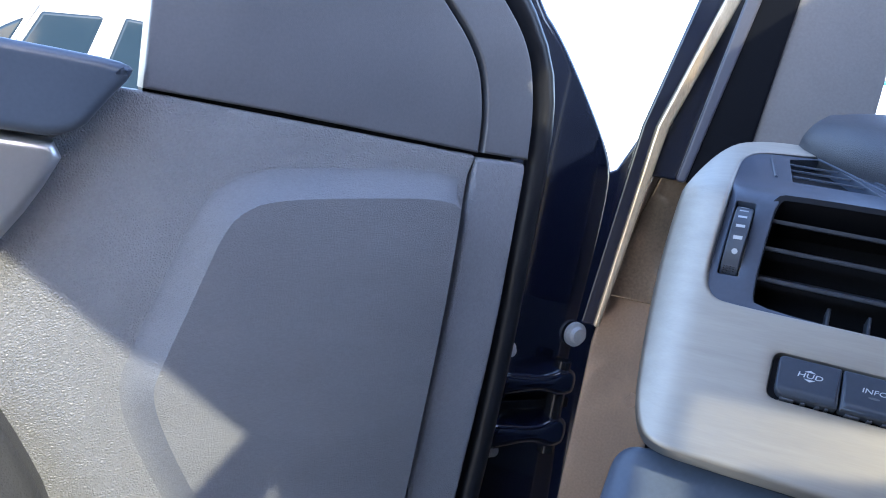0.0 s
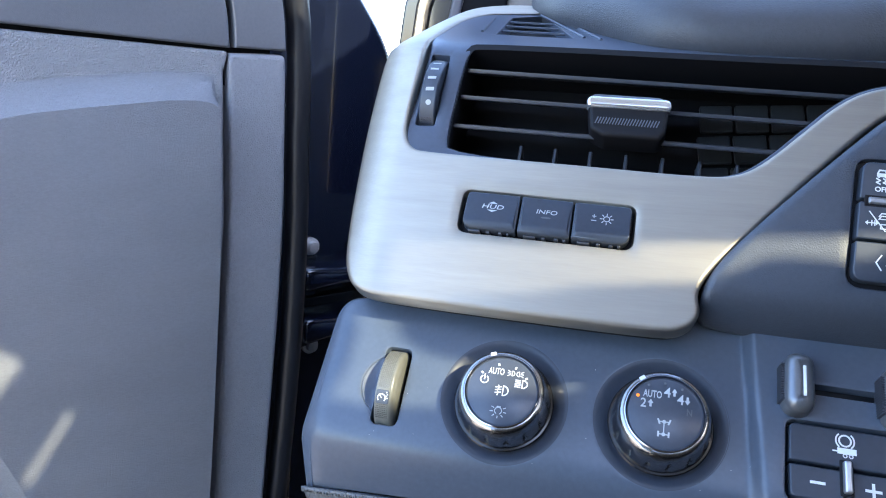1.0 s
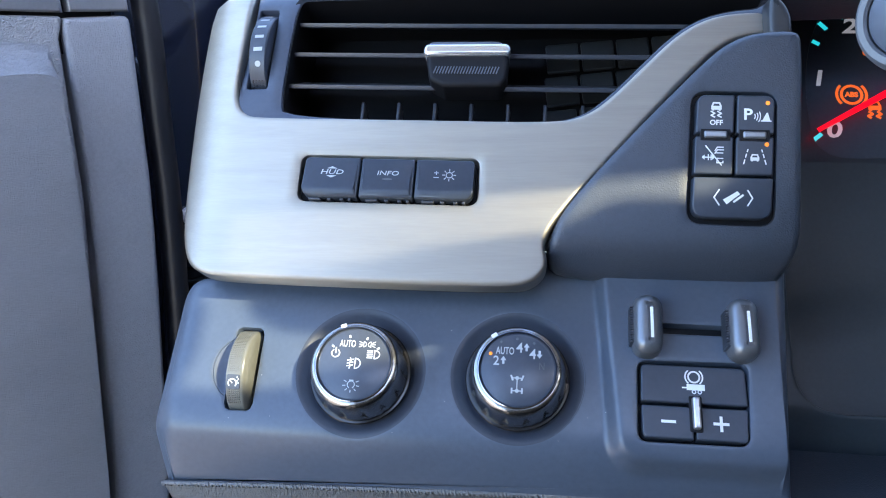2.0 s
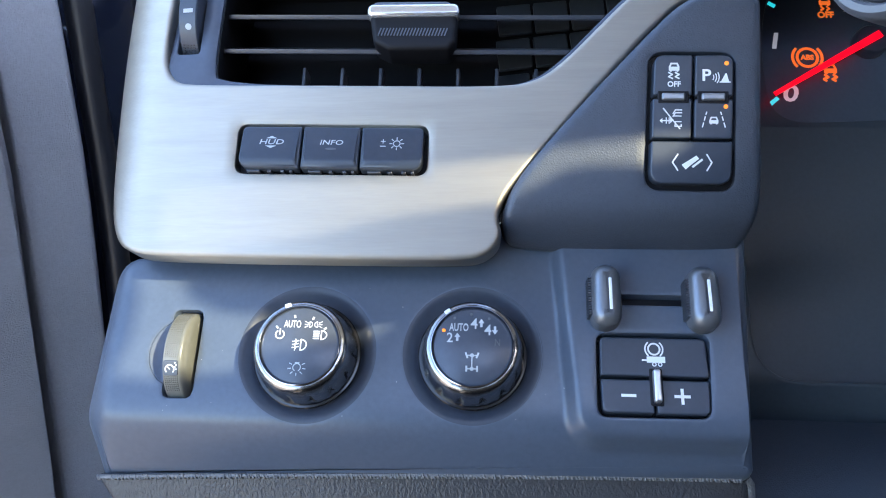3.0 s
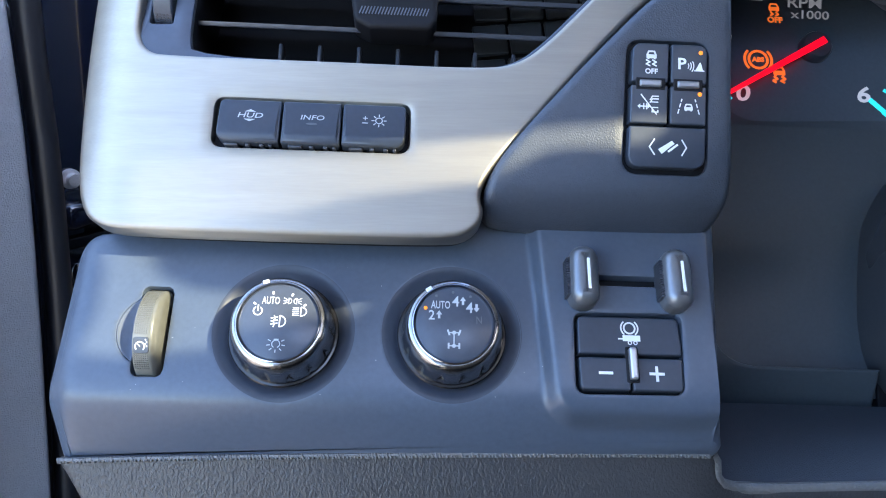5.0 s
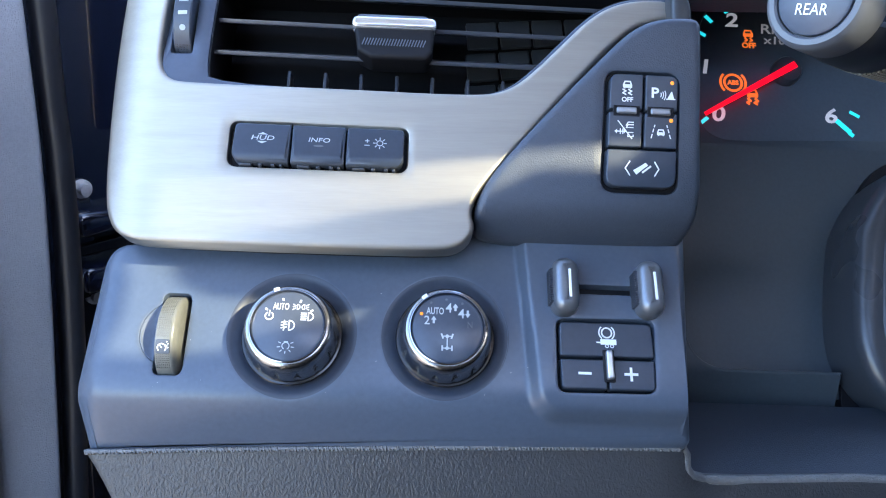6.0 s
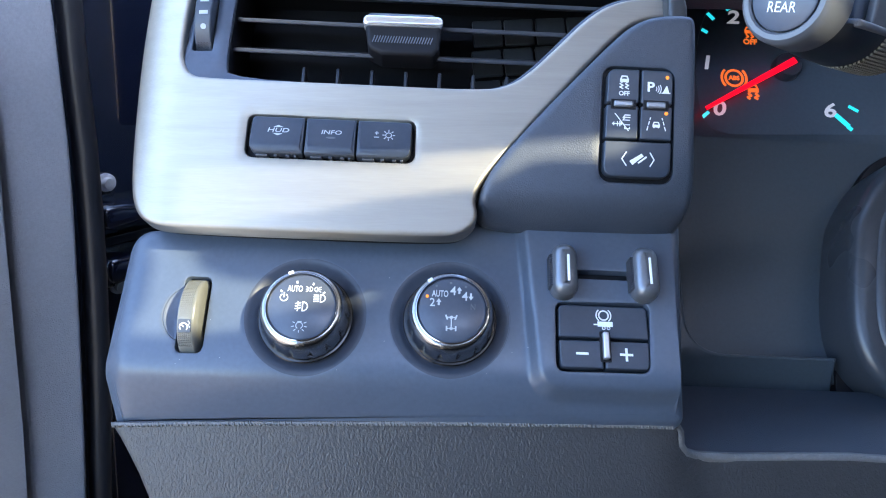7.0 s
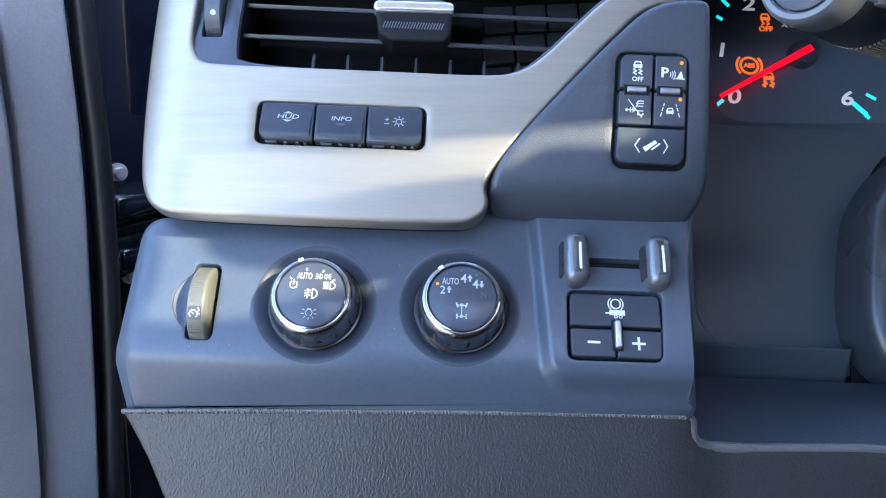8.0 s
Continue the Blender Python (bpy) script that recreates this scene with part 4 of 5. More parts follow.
part("cap_print", bm, SIGNGREY, drive_cap, "pale grey drive mode signs")
bm = bmesh.new()
write(bm, f, "N", 3.0, 10.4, 1.6, 0, 0.8)
for a, b in ((-7.6, 11.9), (-0.6, 13.6), (6.8, 11.9)):
    shape(bm, f, circle(a, b, 0.6, 8))
part("unlit_print", bm, DIMPRINT, drive_cap, "unlit signs")
bm = bmesh.new()
shape(bm, f, circle(-12.0, 6.4, 0.8, 10))
part("indicator", bm, AMBER, drive_cap, "lit amber indicator")


# ---- dimmer thumbwheel ----
dimmer = thing("dimmer_wheel", LOW @ Vector((*WHEEL, 0)), "ribbed dark thumbwheel with a gauge lighting sign", "thumbwheel")
dw = at(LOW, WHEEL[0], WHEEL[1], -11.5, 0, 0, 0)
part("wheel", lathe(dw @ pose(0, 0, 0, 0, 90, 0), [(0, -5.6), (19.6, -5.6), (20.3, -5.3), (20.5, -4.8), (20.5, 1.7), (20.3, 2.3), (19.7, 2.9), (18.6, 3.4), (17.0, 3.7), (0, 3.8)], 96), WHEELGREY, dimmer)
part("slot", plate(at(LOW, *WHEEL, 0, 0, 0, 0), rect(-9, -21, 12, 21, 1), -18, -14, 0.2), BLACK, dimmer, "black slot round the wheel")
bm = bmesh.new()
for i in range(58):
    q = radians(-80 + 2.75 * i)
    if abs(q) > 0.97 or -0.62 < q < -0.24:
        continue
    for j in range(7):
        g = at(dw, -4.6 + 0.9 * j, 20.5 * math.sin(q), 20.5 * math.cos(q), -math.degrees(q))
        solid(g, (-0.34, -0.34, -0.2), (0.34, 0.34, 0.26), bm=bm)
part("knurl", bm, WHEELGREY, dimmer, "small raised grip studs")
q = radians(-25)
g = at(dw, 0, 20.6 * math.sin(q), 20.6 * math.cos(q), 25)
part("sign_plate", plate(g, rect(-4.8, -3.3, 1.5, 3.3, 0.9), -0.6, 0.15, 0.2), DIALGREY, dimmer, "smooth sign plate")
bm = bmesh.new()
line(bm, at(g, -2.0, -0.5, 0.2), arc(0, 0, 1.9, -40, 220, 10), 0.5)
line(bm, at(g, -2.0, -0.5, 0.2), [(0, 0), (-0.9, 1.1)], 0.38)
for j in range(4):
    shape(bm, at(g, 0.3 + 0.5 * (j % 2), 2.3 - 0.9 * j, 0.2), circle(0, 0, 0.32, 6))
part("sign", bm, PRINT, dimmer, "white gauge lighting sign")


# ---- trailer brake controller: two sliders and a three-part key ----
brake = thing("trailer_brake_controller", LOW @ Vector((137, -30, 4)), "trailer brake controller with two grey sliders and black keys", "switch")
for a in (115.4, 156.2):
    f = at(LOW, a, -9.0, 5)
    s = part("slider", plate(f, rounded([(-6.5, -13.8), (6.5, -13.8), (6.2, 13.8), (-6.2, 13.8)], 6.2, 8), -4, 12.5, 5.4, seg=7), SLIDERCAP, brake, "satin dark grey slider cap")
    bm = bmesh.new()
    solid(f, (0.5, -7.4, 12.3), (1.8, 6.6, 12.75), 0.3, bm)
    part("slider_mark", bm, PRINT, s, "white line")
    bm = bmesh.new()
    for i in range(15):
        solid(at(f, -6.0, -8.2 + 1.15 * i, 4.0), (-1.6, -0.32, -4.5), (0.6, 0.32, 4.5), bm=bm)
    part("slider_ribs", bm, SLAT, s, "grip ribs on one flank")
part("key_well", solid(LOW, (108.5, -61, -10), (161, -20, -1.0)), BLACK, brake, "black well round the keys")
f = at(LOW, -1.8, -1.6, 5)
up = part("upper_key", plate(f, rounded([(114.6, -39.8), (159.3, -39.8), (158.9, -23.2), (114.9, -23.2)], [0.8, 0.8, 2.4, 2.4]), -6, 0.6, 0.8), BUTTON, brake)
left_key = part("minus_key", plate(f, rounded([(115.0, -55.2), (136.2, -55.2), (136.2, -41.2), (114.7, -41.2)], [2.4, 0.8, 0.8, 0.8]), -6, 0.4, 0.8), BUTTON, brake)
right_key = part("plus_key", plate(f, rounded([(137.2, -55.2), (158.6, -55.2), (159.2, -41.2), (137.2, -41.2)], [0.8, 2.4, 0.8, 0.8]), -6, 0.4, 0.8), BUTTON, brake)
part("divider_well", plate(f, rect(134.6, -52, 140.0, -36.5, 0.8), -5, 0.9, 0.3), BLACK, brake, "black slot round the lever")
part("lever", plate(f, rect(135.7, -51, 138.9, -37.4, 0.9), -4, 4.0, 1.0), SILVER, brake, "small chrome lever")
bm = bmesh.new()
g = at(f, 137.2, -29.8, 0.62)
line(bm, g, arc(0, 1.6, 2.4, 0, 360, 18), 0.7)
for s in (0, 180):
    line(bm, g, arc(0, 1.6, 3.7, s - 48, s + 48, 8), 0.6)
shape(bm, g, [(-3.2, -4.2), (4.4, -4.2), (4.4, -1.6), (-3.2, -1.6)])
line(bm, g, [(-5.0, -3.2), (-3.0, -3.2)], 0.6)
for q in (-0.2, 2.2):
    line(bm, g, arc(q, -4.9, 0.75, 0, 360, 10), 0.4)
part("key_print", bm, PRINT, up, "white trailer brake sign")
bm = bmesh.new()
line(bm, at(f, 125.8, -48.0, 0.42), [(-2.7, 0), (2.7, 0)], 1.2)
part("key_print", bm, PRINT, left_key, "white minus sign")
bm = bmesh.new()
g = at(f, 147.6, -47.9, 0.42)
line(bm, g, [(-2.9, 0), (2.9, 0)], 1.2)
line(bm, g, [(0, -2.9), (0, 2.9)], 1.2)
part("key_print", bm, PRINT, right_key, "white plus sign")


# ---- gauges ----
GA = at(DASH, 0, 0, -130)
gauge = thing("instrument_cluster", GA @ Vector((290, 175, 0)), "dark instrument cluster with a red needle and lit warning lamps", "gauge")
part("dial", plate(GA, rect(150, 122, 520, 300), -12, 0, 0.5), FACE, gauge, "dark dial face")
face_edge = chaikin([(520, 136.5), (366, 131), (262, 125.7), (249.5, 126.4), (240, 131.5), (235.5, 142), (234, 170), (236, 195), (242.5, 219), (256.5, 241), (280, 262), (520, 272)], 2)
part("cluster_rim", plate(DASH, [(150, 112), (526, 112), (526, 310), (150, 310)], -140, -128, 1.0, [face_edge], 1.5, 0), COLUMN, gauge,
     "dark rim round the dial")
CENTRE = (299.4, 179.4)
part("hub", lathe(at(GA, *CENTRE, 0), [(10.2, 0), (9.8, 6), (8.8, 7.4), (0, 7.6)]), SLAT, gauge, "black needle hub")
bm = bmesh.new()
tip = (237, 141)
dv = Vector((tip[0] - CENTRE[0], tip[1] - CENTRE[1])).normalized()
nv = Vector((-dv.y, dv.x))
c = Vector(CENTRE) - dv * 5
e = Vector(tip)
shape(bm, GA, [tuple(c + nv * 2.4), tuple(c - nv * 2.4), tuple(e - nv * 1.3), tuple(e + nv * 1.3)], 7.9, 1.2)
part("needle", bm, RED, gauge, "glowing red needle")
for s, u, v in (("0", 249.2, 145), ("1", 242.3, 181), ("2", 264.2, 219.2), ("6", 329.1, 147.5)):
    bm = bmesh.new()
    write(bm, GA, s, 10.5, u, v, 0.1, 1.25, 0.15, 0.35)
    part("digit", bm, DIGIT, gauge, "lit white scale digit")
bm = bmesh.new()
write(bm, GA, "RPM", 7.5, 297, 213.5, 0.1, 1.2, 0.1, 0.1)
write(bm, GA, "x1000", 6.0, 300, 204.7, 0.1, 1.2, 0.1, 0.1)
part("scale_name", bm, material("grey_dial_print", (0.4, 0.4, 0.42), 0.5, stain=0, emit=0.03), gauge, "grey scale lettering")
for (a, b), (p, q), wd in (((237.5, 138.5), (241.5, 142), 2.6), ((241.3, 208), (244.2, 206.2), 2.6), ((256.5, 234.5), (261.5, 226.5), 4), ((246.2, 221.4), (249.6, 217.6), 2.8),
                           ((334, 144), (341.4, 136.8), 3.6), ((341.6, 135.6), (343.4, 134), 3), ((344, 151.5), (349.4, 148.5), 2.4)):
    bm = bmesh.new()
    line(bm, GA, [(a, b), (p, q)], wd, w=0.1)
    part("scale_mark", bm, CYAN, gauge, "cyan scale mark")


def warning(draw):
    bm = bmesh.new()
    draw(bm)
    part("warning_lamp", bm, WARN, gauge, "lit amber warning lamp")


def draw_ring(bm):
    f = at(GA, 262, 170, 0.1)
    line(bm, f, arc(0, 0, 6.2, 0, 360, 20), 1.7)
    for s in (0, 180):
        line(bm, f, arc(0, 0, 9.0, s - 42, s + 42, 8), 1.7)
    write(bm, f, "ABS", 3.2, 0, 0, 0, 1.0, 0, 0.25)


def draw_skid(bm):
    f = at(GA, 275.2, 158.9, 0.1)
    icon_car(bm, f, 0, 1.2, 2.2)
    line(bm, f, [(-3.6, -0.6), (-1.6, -2.2), (-4.4, -3.6), (-2.8, -4.8)], 1.5)
    line(bm, f, [(1.6, -0.6), (3.6, -2.2), (0.8, -3.6), (2.8, -4.8)], 1.5)


def draw_skid_off(bm):
    f = at(GA, 275.9, 204.8, 0.1)
    icon_car(bm, f, 0, 2.6, 2.0)
    line(bm, f, [(-2.4, 1.0), (-1.0, -0.6), (-2.6, -1.6)], 1.2)
    line(bm, f, [(1.2, 1.0), (2.6, -0.6), (1.0, -1.6)], 1.2)
    write(bm, f, "OFF", 4.0, 0, -5, 0, 1.0, 0, 0.25)


for d in (draw_ring, draw_skid, draw_skid_off):
    warning(d)


# ---- steering column cover and wiper stalk ----
cover_outline = chaikin([(313, -46), (305, -28), (303, -9), (306, 18), (312.5, 52.7), (318.5, 64.5), (327.5, 79), (342, 94), (362, 103), (490, 112), (490, -130), (386, -97), (334, -62)], 2)
gap_outline = chaikin([(352.8, 108.5), (336.7, 90), (328.6, 70.4), (322.7, 43.8), (318.1, 18), (312.4, -17.3), (309, -40), (308, -60), (316, -70), (360, -90), (490, -140), (490, 122), (372, 114)], 2)
column = thing("steering_column", DASH @ Vector((380, -10, -100)), "rounded black plastic steering column cover", "steering column")
part("cover", plate(DASH, cover_outline, -135, -84, 9, step=10, seg=7), COVER, column)
# no real gap here: a black plate paints its depth of shade
part("cover_gap_shade", plate(DASH, gap_outline, -138, -121, 0.6, step=12), BLACK, column, "black plate painting the shaded gap round the cover")
part("cover_lip", plate(DASH, grown(ccw(cover_outline), -13), -100, -82, 5, step=10, seg=5), COVER, column, "raised inner face of the cover")

STALK = Vector((0.2752, 0.2440, 1.4571))
axis = Vector((0.73, 0.43, -0.68)).normalized()
stalk = thing("wiper_stalk", STALK, "grey wiper stalk with a rear wiper button on its end", "stalk")
upv = Vector((0.10, 0.12, 1.0))
# the plan's out axis runs along the stalk towards the driver
f = plan(STALK, upv.cross(-axis), upv) @ Matrix.Scale(0.9625, 4)
part("collar", lathe(f, [(0, -2), (11.4, -2), (11.4, 0.5), (12.0, 1.2), (13.6, 1.2), (14.6, 0.2), (15.2, -2), (15.6, -13), (15.0, -14.5), (0, -14.5)], 64), STALKGREY, stalk,
     "satin grey end collar")
end = part("end_button", lathe(f, [(11.0, -1), (10.8, 0.6), (10.0, 1.2), (0, 1.6)], 48), BEZEL, stalk, "grey push button")
bm = bmesh.new()
write(bm, f, "REAR", 3.3, 0, -3.6, 1.62, 0.85)
line(bm, at(f, 0, 0, 1.62), [(0, 0.4), (0, 4.0)], 0.8)
line(bm, at(f, 0, 0, 1.62), [(-2.6, 3.4), (2.6, 3.4)], 0.8)
part("button_print", bm, PRINT, end, "white rear wiper lettering")
# behind the collar the stalk's axis is turned to fit the camera's view
axis2 = Vector((0.81, 0.46, -0.36)).normalized()
f2 = plan(f @ Vector((0, 0, -10)), upv.cross(-axis2), upv) @ Matrix.Scale(0.9625, 4)
bm = lathe(f2, [(0, -1), (14.6, -1), (15.8, -7), (16.6, -15), (17.2, -30), (16.4, -31.6), (0, -31.6)], 64)
# the sleeve is cut away above for the rocker
cut = bmesh.ops.bisect_plane(bm, geom=bm.verts[:] + bm.edges[:] + bm.faces[:], plane_co=f2 @ Vector((0, -4.5, 0)),
                             plane_no=f2.to_3x3() @ Vector((0.12, 1, 0.10)), clear_outer=True)
bmesh.ops.holes_fill(bm, edges=[q for q in cut["geom_cut"] if isinstance(q, bmesh.types.BMEdge)])
part("sleeve", bm, STALKBLACK, stalk, "black sleeve cut away for a rocker")
# grey piece paints the light caught on the black sleeve's cut edge
part("sleeve_edge", solid(f2, (3, -6.2, -30.5), (16.9, -3.6, -8), 1.0), STALKGREY, stalk, "ledge of the sleeve, light on its edge painted as grey")
part("grip_core", lathe(f2, [(0, -31), (16.7, -31), (17.0, -58), (15.4, -62), (13, -64), (12, -110), (0, -110)], 48), STALKBLACK, stalk, "black core of the grip ring")
bm = bmesh.new()
for i in range(17):
    for j in range(72):
        q = 2 * math.pi * j / 72
        g = at(f2 @ pose(0, 0, 0, 0, 0, math.degrees(q)), 17.0, 0, -32.3 - 1.5 * i)
        solid(g, (-0.3, -0.42, -0.46), (0.42, 0.42, 0.46), bm=bm)
tagged(part("knurled_ring", bm, WHEELGREY, stalk, "knurled grip ring"), kind="stuff")
part("root", tube([f2 @ Vector((0, 0, -100)), f2 @ Vector((4, -4, -140)), f2 @ Vector((10, -16, -210))], 0.0115, 20), SLAT, stalk, "black stalk root")
part("rocker", solid(f2, (-4, -4, -31), (11.5, 9, -18), 2.4), BEZEL, stalk, "satin blue-grey rocker on the stalk")
part("rocker_rim", solid(f2, (12.2, -4, -31), (15.6, 10, -20), 1.2), STALKGREY, stalk, "pale rim beside the rocker")


# ---- the open door ----
door = thing("car_door", DOOR @ Vector((-100, -300, 0)), "open driver's door with a grey grained plastic lining", "car door")
crest = chaikin([(-33, -36), (-138, -46), (-188, -53), (-207, -63), (-218, -78), (-233, -126), (-250, -178), (-254, -195), (-248, -216), (-230, -253), (-205, -296),
                 (-175, -380), (-140, -540), (-70, -580), (-48, -440), (-37, -250), (-32, -138), (-32, -60)], 2)
bulge = grown(ccw(crest), 21)
bulge = [(min(p[0], -29 + 0.07 * min(0, p[1])), min(p[1], -10)) for p in bulge]
lining = rounded([(-1050, 6), (-275, 9), (-19, -1), (-24, -17), (-24, -138), (-31, -250), (-43, -440), (-73, -720), (-1050, -720)], 3)
part("lining", plate(DOOR, lining, -30, 0, 2.5, step=25, seg=3), DOORSKIN, door, "grained grey door lining")
part("raised_panel", slope_plate(DOOR, bulge, ccw(crest), 0.2, 13), DOORFLAT, door, "raised fine-grained lower panel")
edge = chaikin([(-20, -7), (-18.5, -2.6), (-13, -2.2), (24, -1.4), (29.6, -2.6), (31, -9), (31, -71), (31, -148), (25, -255), (10, -450), (-14, -720), (-70, -720), (-38, -440), (-27, -250),
                (-20, -138), (-20, -17)], 1)
part("edge_strip", plate(DOOR, edge, -40, 1.5, 4, step=12), EDGESKIN, door, "grained strip along the door's front edge")
seam = bow([(-19, 1.5), (-21, 36), (-34, 78), (-78, 118), (-160, 190)])
sail = [(-278, 11), (-184, 9)] + seam + [(-278, 200)]
part("sail_panel", plate(DOOR, sail, -30, 2, 2, step=15), SAIL, door, "smooth grey mirror corner panel")
frame_strip = bow([(30, 1.5), (27, 46), (12, 94), (-26, 130), (-100, 200)]) + bow([(-150, 190), (-73, 119), (-29, 79), (-16.5, 36), (-15, 2)])
part("frame_trim", plate(DOOR, frame_strip, -30, 3, 2, step=12), SAIL, door, "dark window frame trim")
seal_path = [(-60, 190), (5, 128), (38, 84), (50, 40), (52, -20), (51, -80), (52, -160), (46, -300), (30, -470), (6, -720)]
seal_path = [DOOR @ Vector((a, b, -16)) for a, b in chaikin(seal_path + seal_path[::-1], 1)[:len(seal_path) * 2 - 2]]
part("weather_seal", tube(seal_path, 0.011, 12), RUBBER, door, "black rubber weather seal")
shell = chaikin([(-60, 330), (20, 230), (58, 144), (92, 118), (147, 55), (176, 16), (186, -14), (182, -104), (178, -153), (176, -241), (190, -360), (196, -820), (-60, -820)], 2)
part("seam_backing", plate(DOOR, [(-277, -20), (20, -30), (20, 40), (-30, 60), (-90, 110), (-277, 110)], -32, -8, 0), BLACK, door, "black gap behind the panel seams")
part("shell", plate(DOOR, shell, -110, -62, 8, step=20), PAINT, door, "glossy dark blue door shell")
part("shell_flange", plate(DOOR, chaikin([(30, -30), (60, -40), (75, -160), (70, -330), (50, -820), (-40, -820), (0, 0)], 1), -70, -44, 5), PAINT, door, "dark blue pressed flange")
part("window_sill", plate(DOOR, chaikin([(-1040, 30), (-420, 28), (-330, 27), (-287, 25), (-289, 16), (-300, 2), (-317, -25), (-360, -24), (-420, -22), (-1040, -20)], 2), -20, 34, 6, step=8), SOFT, door,
     "padded black window sill")
part("pull_handle", plate(DOOR, chaikin([(-420, -26), (-356, -27), (-318, -29), (-335, -66), (-356, -98), (-420, -190)], 1), -10, 24, 6, step=8), SILVER, door, "satin silver door pull")
part("arm_rest", plate(DOOR, chaikin([(-420, -150), (-352, -196), (-331, -233), (-312, -272), (-270, -400), (-250, -470), (-420, -720)], 1), -10, 30, 9, step=10), LEATHER, door, "black padded arm rest")
def hinge_leaf(v, thick_end):
    """A pressed leaf that swells into a knuckle round the pin."""
    profile = [(70, 15), (96, 13), (118, 10), (134, 12), (146, 17), (158, 17), (168, 11)]
    outline = [(u, v + h) for u, h in profile] + [(u, v - h * thick_end) for u, h in reversed(profile)]
    return plate(DOOR, chaikin(outline, 2), -70, -34, 9, seg=5)


for v, k in ((-219, 0.8), (-272, 1.0)):
    hinge = part("hinge", hinge_leaf(v, k), PAINT, door, "glossy dark painted hinge leaf")
    part("hinge_plate", solid(DOOR, (62, v - 24, -64), (98, v + 22, -56), 4), PAINT, hinge)
part("hinge_pin", tube([DOOR @ Vector((152, -296, -46)), DOOR @ Vector((152, -196, -46))], 0.009, 16), GLOSS, door, "black hinge pin")
part("check_strap", solid(DOOR, (60, -252, -60), (176, -240, -52), 2), GLOSS, door, "black door check strap")
for u, v, w in ((91, -189, -60), (92, -296, -60), (171, -172, -58)):
    bm = lathe(at(DOOR, u, v, w), [(13 if u > 100 else 9, -2), (13 if u > 100 else 9, 2), (9 if u > 100 else 6, 3), (8 if u > 100 else 5.5, 8), (0, 8.6)], 24)
    part("bolt", bm, STEEL, door, "bright zinc hinge bolt")


# ---- windscreen pillar ----
pillar = thing("windscreen_pillar", (0.05, 0.72, 1.45), "grey cloth covered windscreen pillar with black door seals", "pillar")


def strip(name, pts, y0, y1, mat, label, r=6):
    """A strip of the pillar, drawn in the upright plane across the car."""
    f = plan((0, y0, 0), (1, 0, 0), (0, 0, 1))
    return part(name, plate(f, rounded([(a * 1000, b * 1000) for a, b in pts], 3), -(y1 - y0) * 1000, 0, r), mat, pillar, label)


UP = 0.30


def leaning(low, mid, high):
    """Outline of a leaning strip: (left, right) at heights 1.30, 1.495, 1.61, run on to 1.91; without low it ends at 1.45."""
    run = [h + (h - m) * UP / 0.115 for h, m in zip(high, mid)]
    run[1] = max(run[1], run[0] + 0.02)
    if not low:
        low = [m - (h - m) * 0.045 / 0.115 for h, m in zip(high, mid)]
        return [(low[0], 1.45), (low[1], 1.45), (run[1], 1.91), (run[0], 1.91)]
    return [(low[0], 1.30), (low[1], 1.30), (mid[1], 1.495), (run[1], 1.91), (run[0], 1.91), (mid[0], 1.495)]


strip("pillar_core", leaning(None, (0.0, 0.175), (0.03, 0.178)), 0.802, 0.83, PAINT, "dark blue pillar core", 2)
strip("cloth_cover", leaning((0.06, 0.19), (0.090, 0.180), (0.101, 0.182)), 0.74, 0.80, CLOTH, "grey cloth pillar cover", 2.5)
strip("inner_seal", leaning(None, (0.049, 0.091), (0.066, 0.102)), 0.735, 0.79, SEAL, "black rubber pillar seal", 2.5)
strip("outer_seal", leaning(None, (0.042, 0.050), (0.060, 0.067)), 0.73, 0.79, LIP, "grey sheen seal lip", 2.2)
strip("inner_gutter", leaning(None, (0.019, 0.043), (0.050, 0.061)), 0.76, 0.80, PAINT, "glossy dark blue gutter", 2.2)
strip("pillar_flange", leaning((-0.011, -0.005), (0.009, 0.020), (0.043, 0.051)), 0.75, 0.80, PALE, "pillar flange, sunlit reflection painted in as a pale tone", 2.2)
strip("pillar_shell", leaning((-0.024, -0.010), (-0.004, 0.010), (0.022, 0.044)), 0.755, 0.80, PAINT, "glossy dark blue pillar", 2.2)
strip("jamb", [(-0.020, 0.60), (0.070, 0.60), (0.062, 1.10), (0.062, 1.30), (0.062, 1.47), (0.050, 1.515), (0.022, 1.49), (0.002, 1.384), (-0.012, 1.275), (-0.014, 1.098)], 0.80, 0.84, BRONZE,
      "door jamb, reflected ground painted in as bronze", 2.2)
strip("jamb_upper", [(-0.006, 1.325), (0.05, 1.325), (0.06, 1.50), (0.034, 1.50), (0.010, 1.41)], 0.792, 0.80, GLINT, "upper jamb, warm reflections painted into its colour", 2)
strip("fender", [(-0.35, 0.40), (0.05, 0.40), (0.05, 1.50), (-0.005, 1.50), (-0.028, 1.447), (-0.06, 1.43), (-0.30, 1.36)], 0.90, 0.95, PAINT, "glossy dark blue front wing", 2.5)


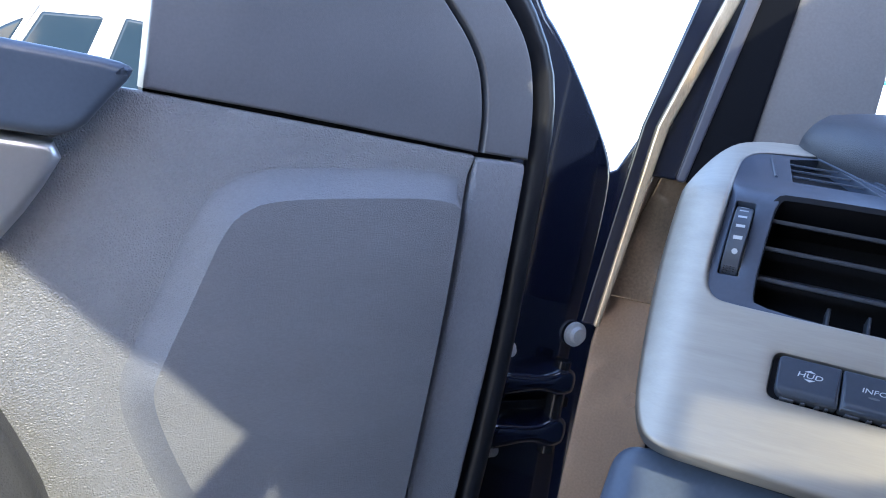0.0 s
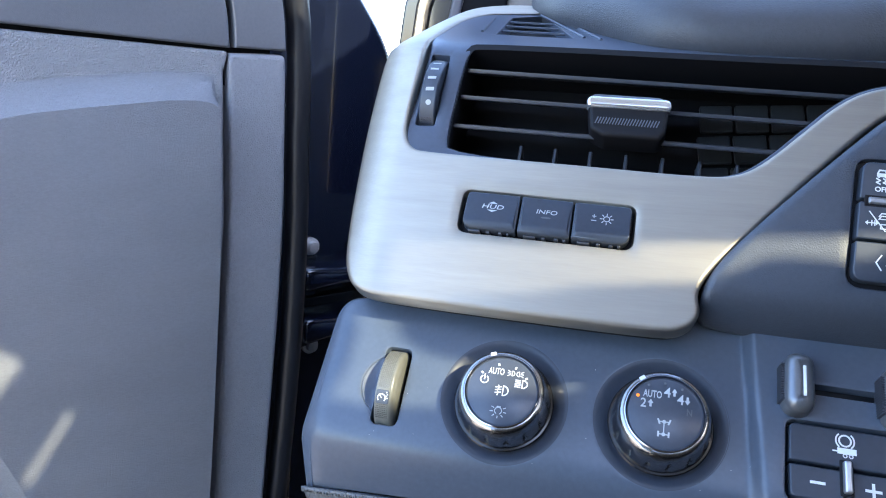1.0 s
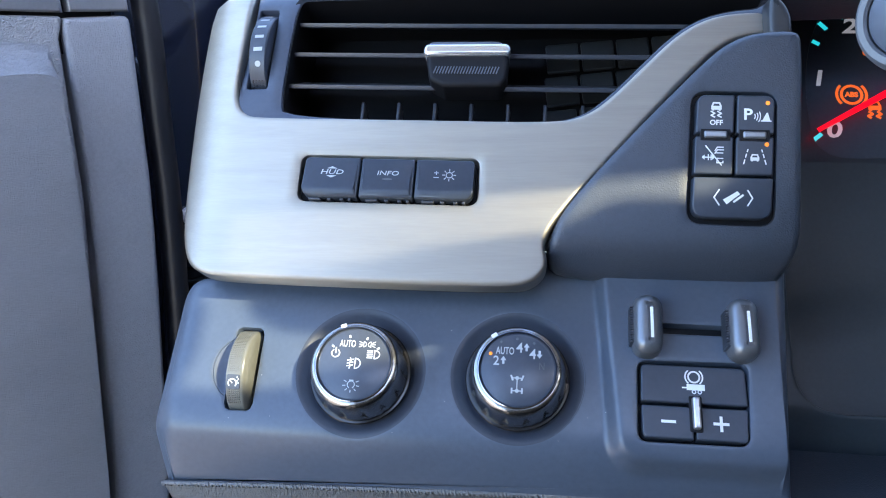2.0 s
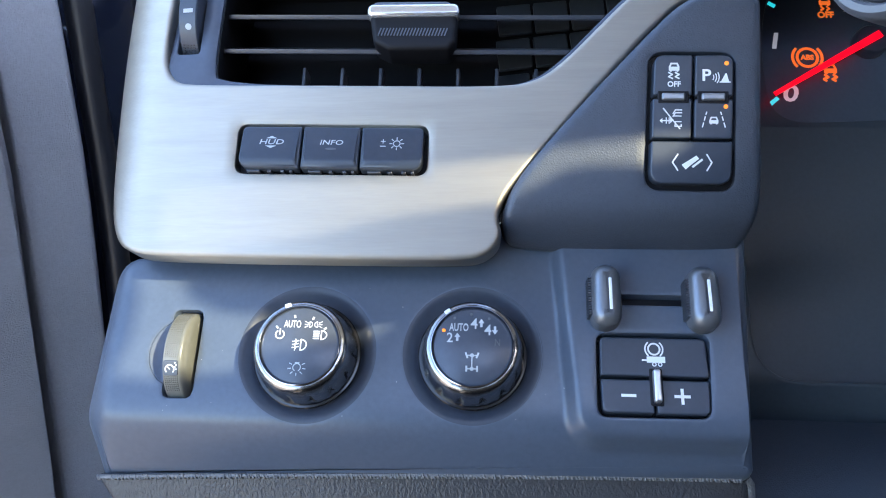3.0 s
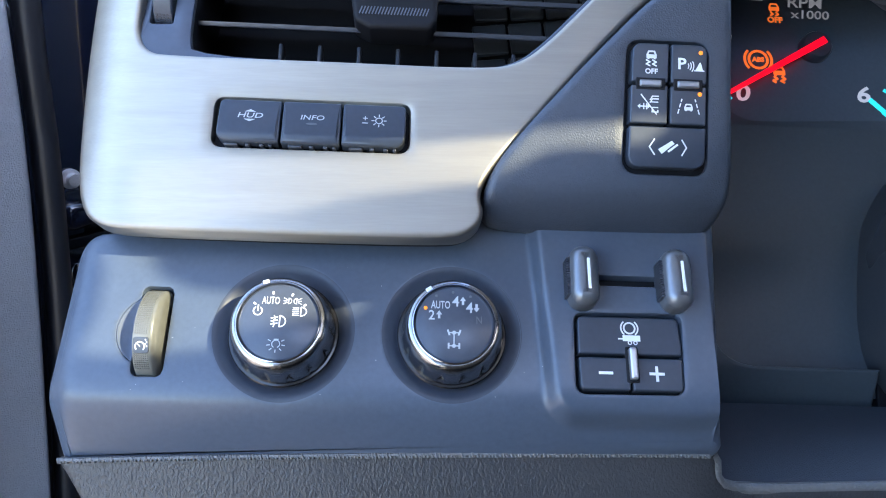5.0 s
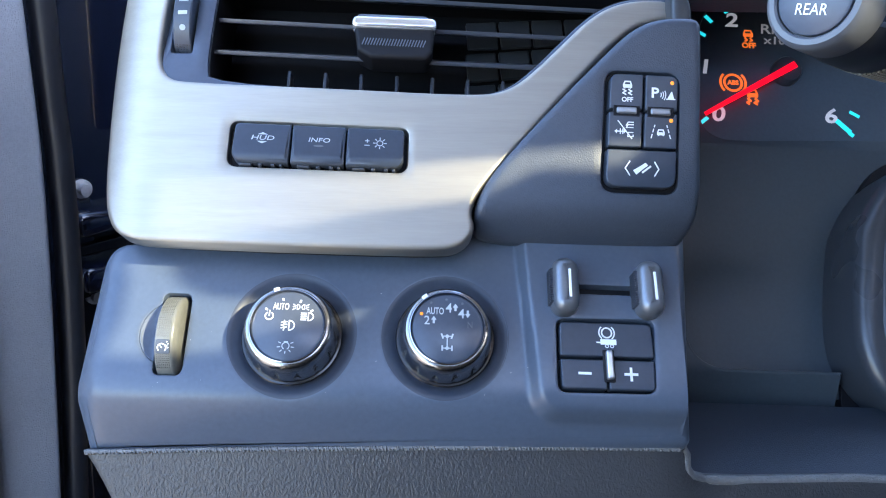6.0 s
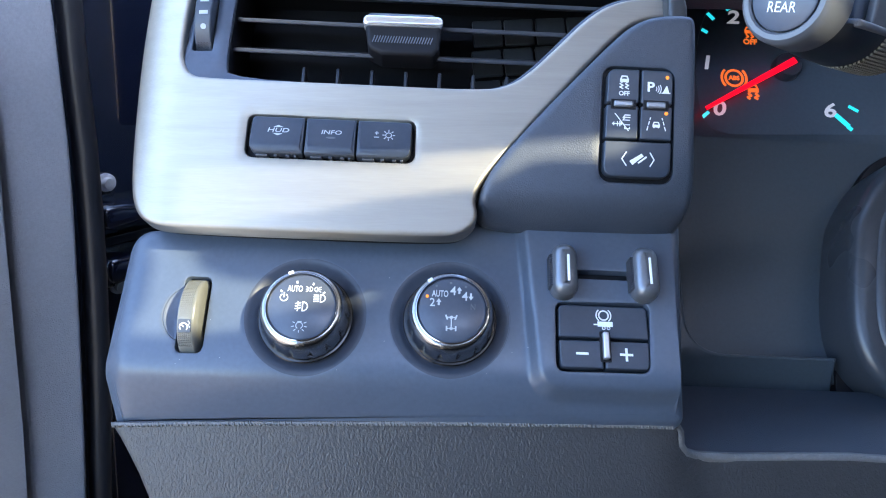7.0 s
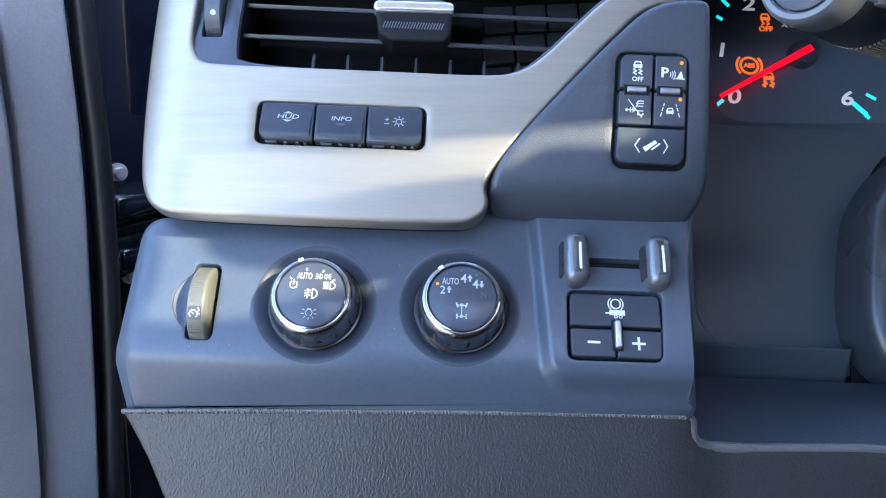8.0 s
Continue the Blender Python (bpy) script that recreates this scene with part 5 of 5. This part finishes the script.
# ---- outside ----
def parked_car(place, turn):
    m = Matrix.Translation(place) @ pose(0, 0, 0, 0, 0, turn) @ Matrix.Scale(0.001, 4)
    side = m @ pose(0, 0, 0, 90, 0, 0)
    t = thing("parked_car", m @ Vector((0, 0, 0)), "beige car with blue tinted windows and pale posts parked outside", "car")
    body = chaikin([(-2300, 350), (2300, 350), (2350, 800), (2200, 1050), (1300, 1120), (-2200, 1150), (-2350, 800)], 2)
    part("body", plate(side, body, -900, 900, 90, seg=4), BEIGE, t)
    cabin = chaikin([(-1000, 1050), (-290, 1585), (-160, 1665), (60, 1705), (300, 1720), (1300, 1690), (1900, 1500), (2100, 1050)], 2)
    part("cabin", plate(side, cabin, -780, 780, 60, seg=4), BEIGE, t)
    for glass in ([(-820, 1140), (-425, 1140), (-190, 1605), (-265, 1555)], [(-385, 1140), (-90, 1140), (70, 1650), (-150, 1625)],
                  [(0, 1140), (900, 1140), (850, 1650), (145, 1660)], [(960, 1140), (1700, 1140), (1500, 1560), (920, 1650)]):
        part("window", plate(side, rounded(glass, 15), -786, 786, 10), GLASSY, t, "blue tinted side window")
    for low, high, wide in ((-405, -170, 18), (-75, 85, 34), (-25, 128, 22)):
        part("window_post", plate(side, [(low - wide / 2, 1140), (low + wide / 2, 1140), (high + wide / 2, 1650), (high - wide / 2, 1650)], -792, 792, 3), WHITEPAINT, t, "pale window post")
    for a in (-1450, 1450):
        for s in (-1, 1):
            wm = side @ pose(a, 350, s * 800)
            wh = part("wheel", lathe(wm, [(0, -110), (330, -110), (350, -80), (350, 80), (330, 110), (220, 112), (0, 90)], 32), RUBBER, t)
            part("rim", lathe(wm, [(0, 118), (60, 120), (210, 114), (220, 100)] if s > 0 else [(0, -118), (60, -120), (210, -114), (220, -100)], 24), SILVER, wh, "silver wheel rim")


parked_car((-2.75, 3.15, 0.0), 40)


def sign_board():
    f = plan((2.75, 12, 0), (1, 0.1, 0), (0, 0, 1))
    t = thing("sign_board", (2.75, 12, 0), "teal framed white sign board on two posts", "sign")
    part("board", solid(f, (-350, 2950, -30), (350, 4200, 30), 20), TEAL, t, "teal board")
    for a, b in ((3010, 3090), (3190, 3330), (3420, 3700), (3760, 4100)):
        part("panel", solid(f, (-310, a, 30), (310, b, 40), 5), WHITEPAINT, t, "white panel")
    for a in (-200, 200):
        part("post", solid(f, (a - 25, 0, -20), (a + 25, 2960, 20), 5), WHITEPAINT, t)


sign_board()
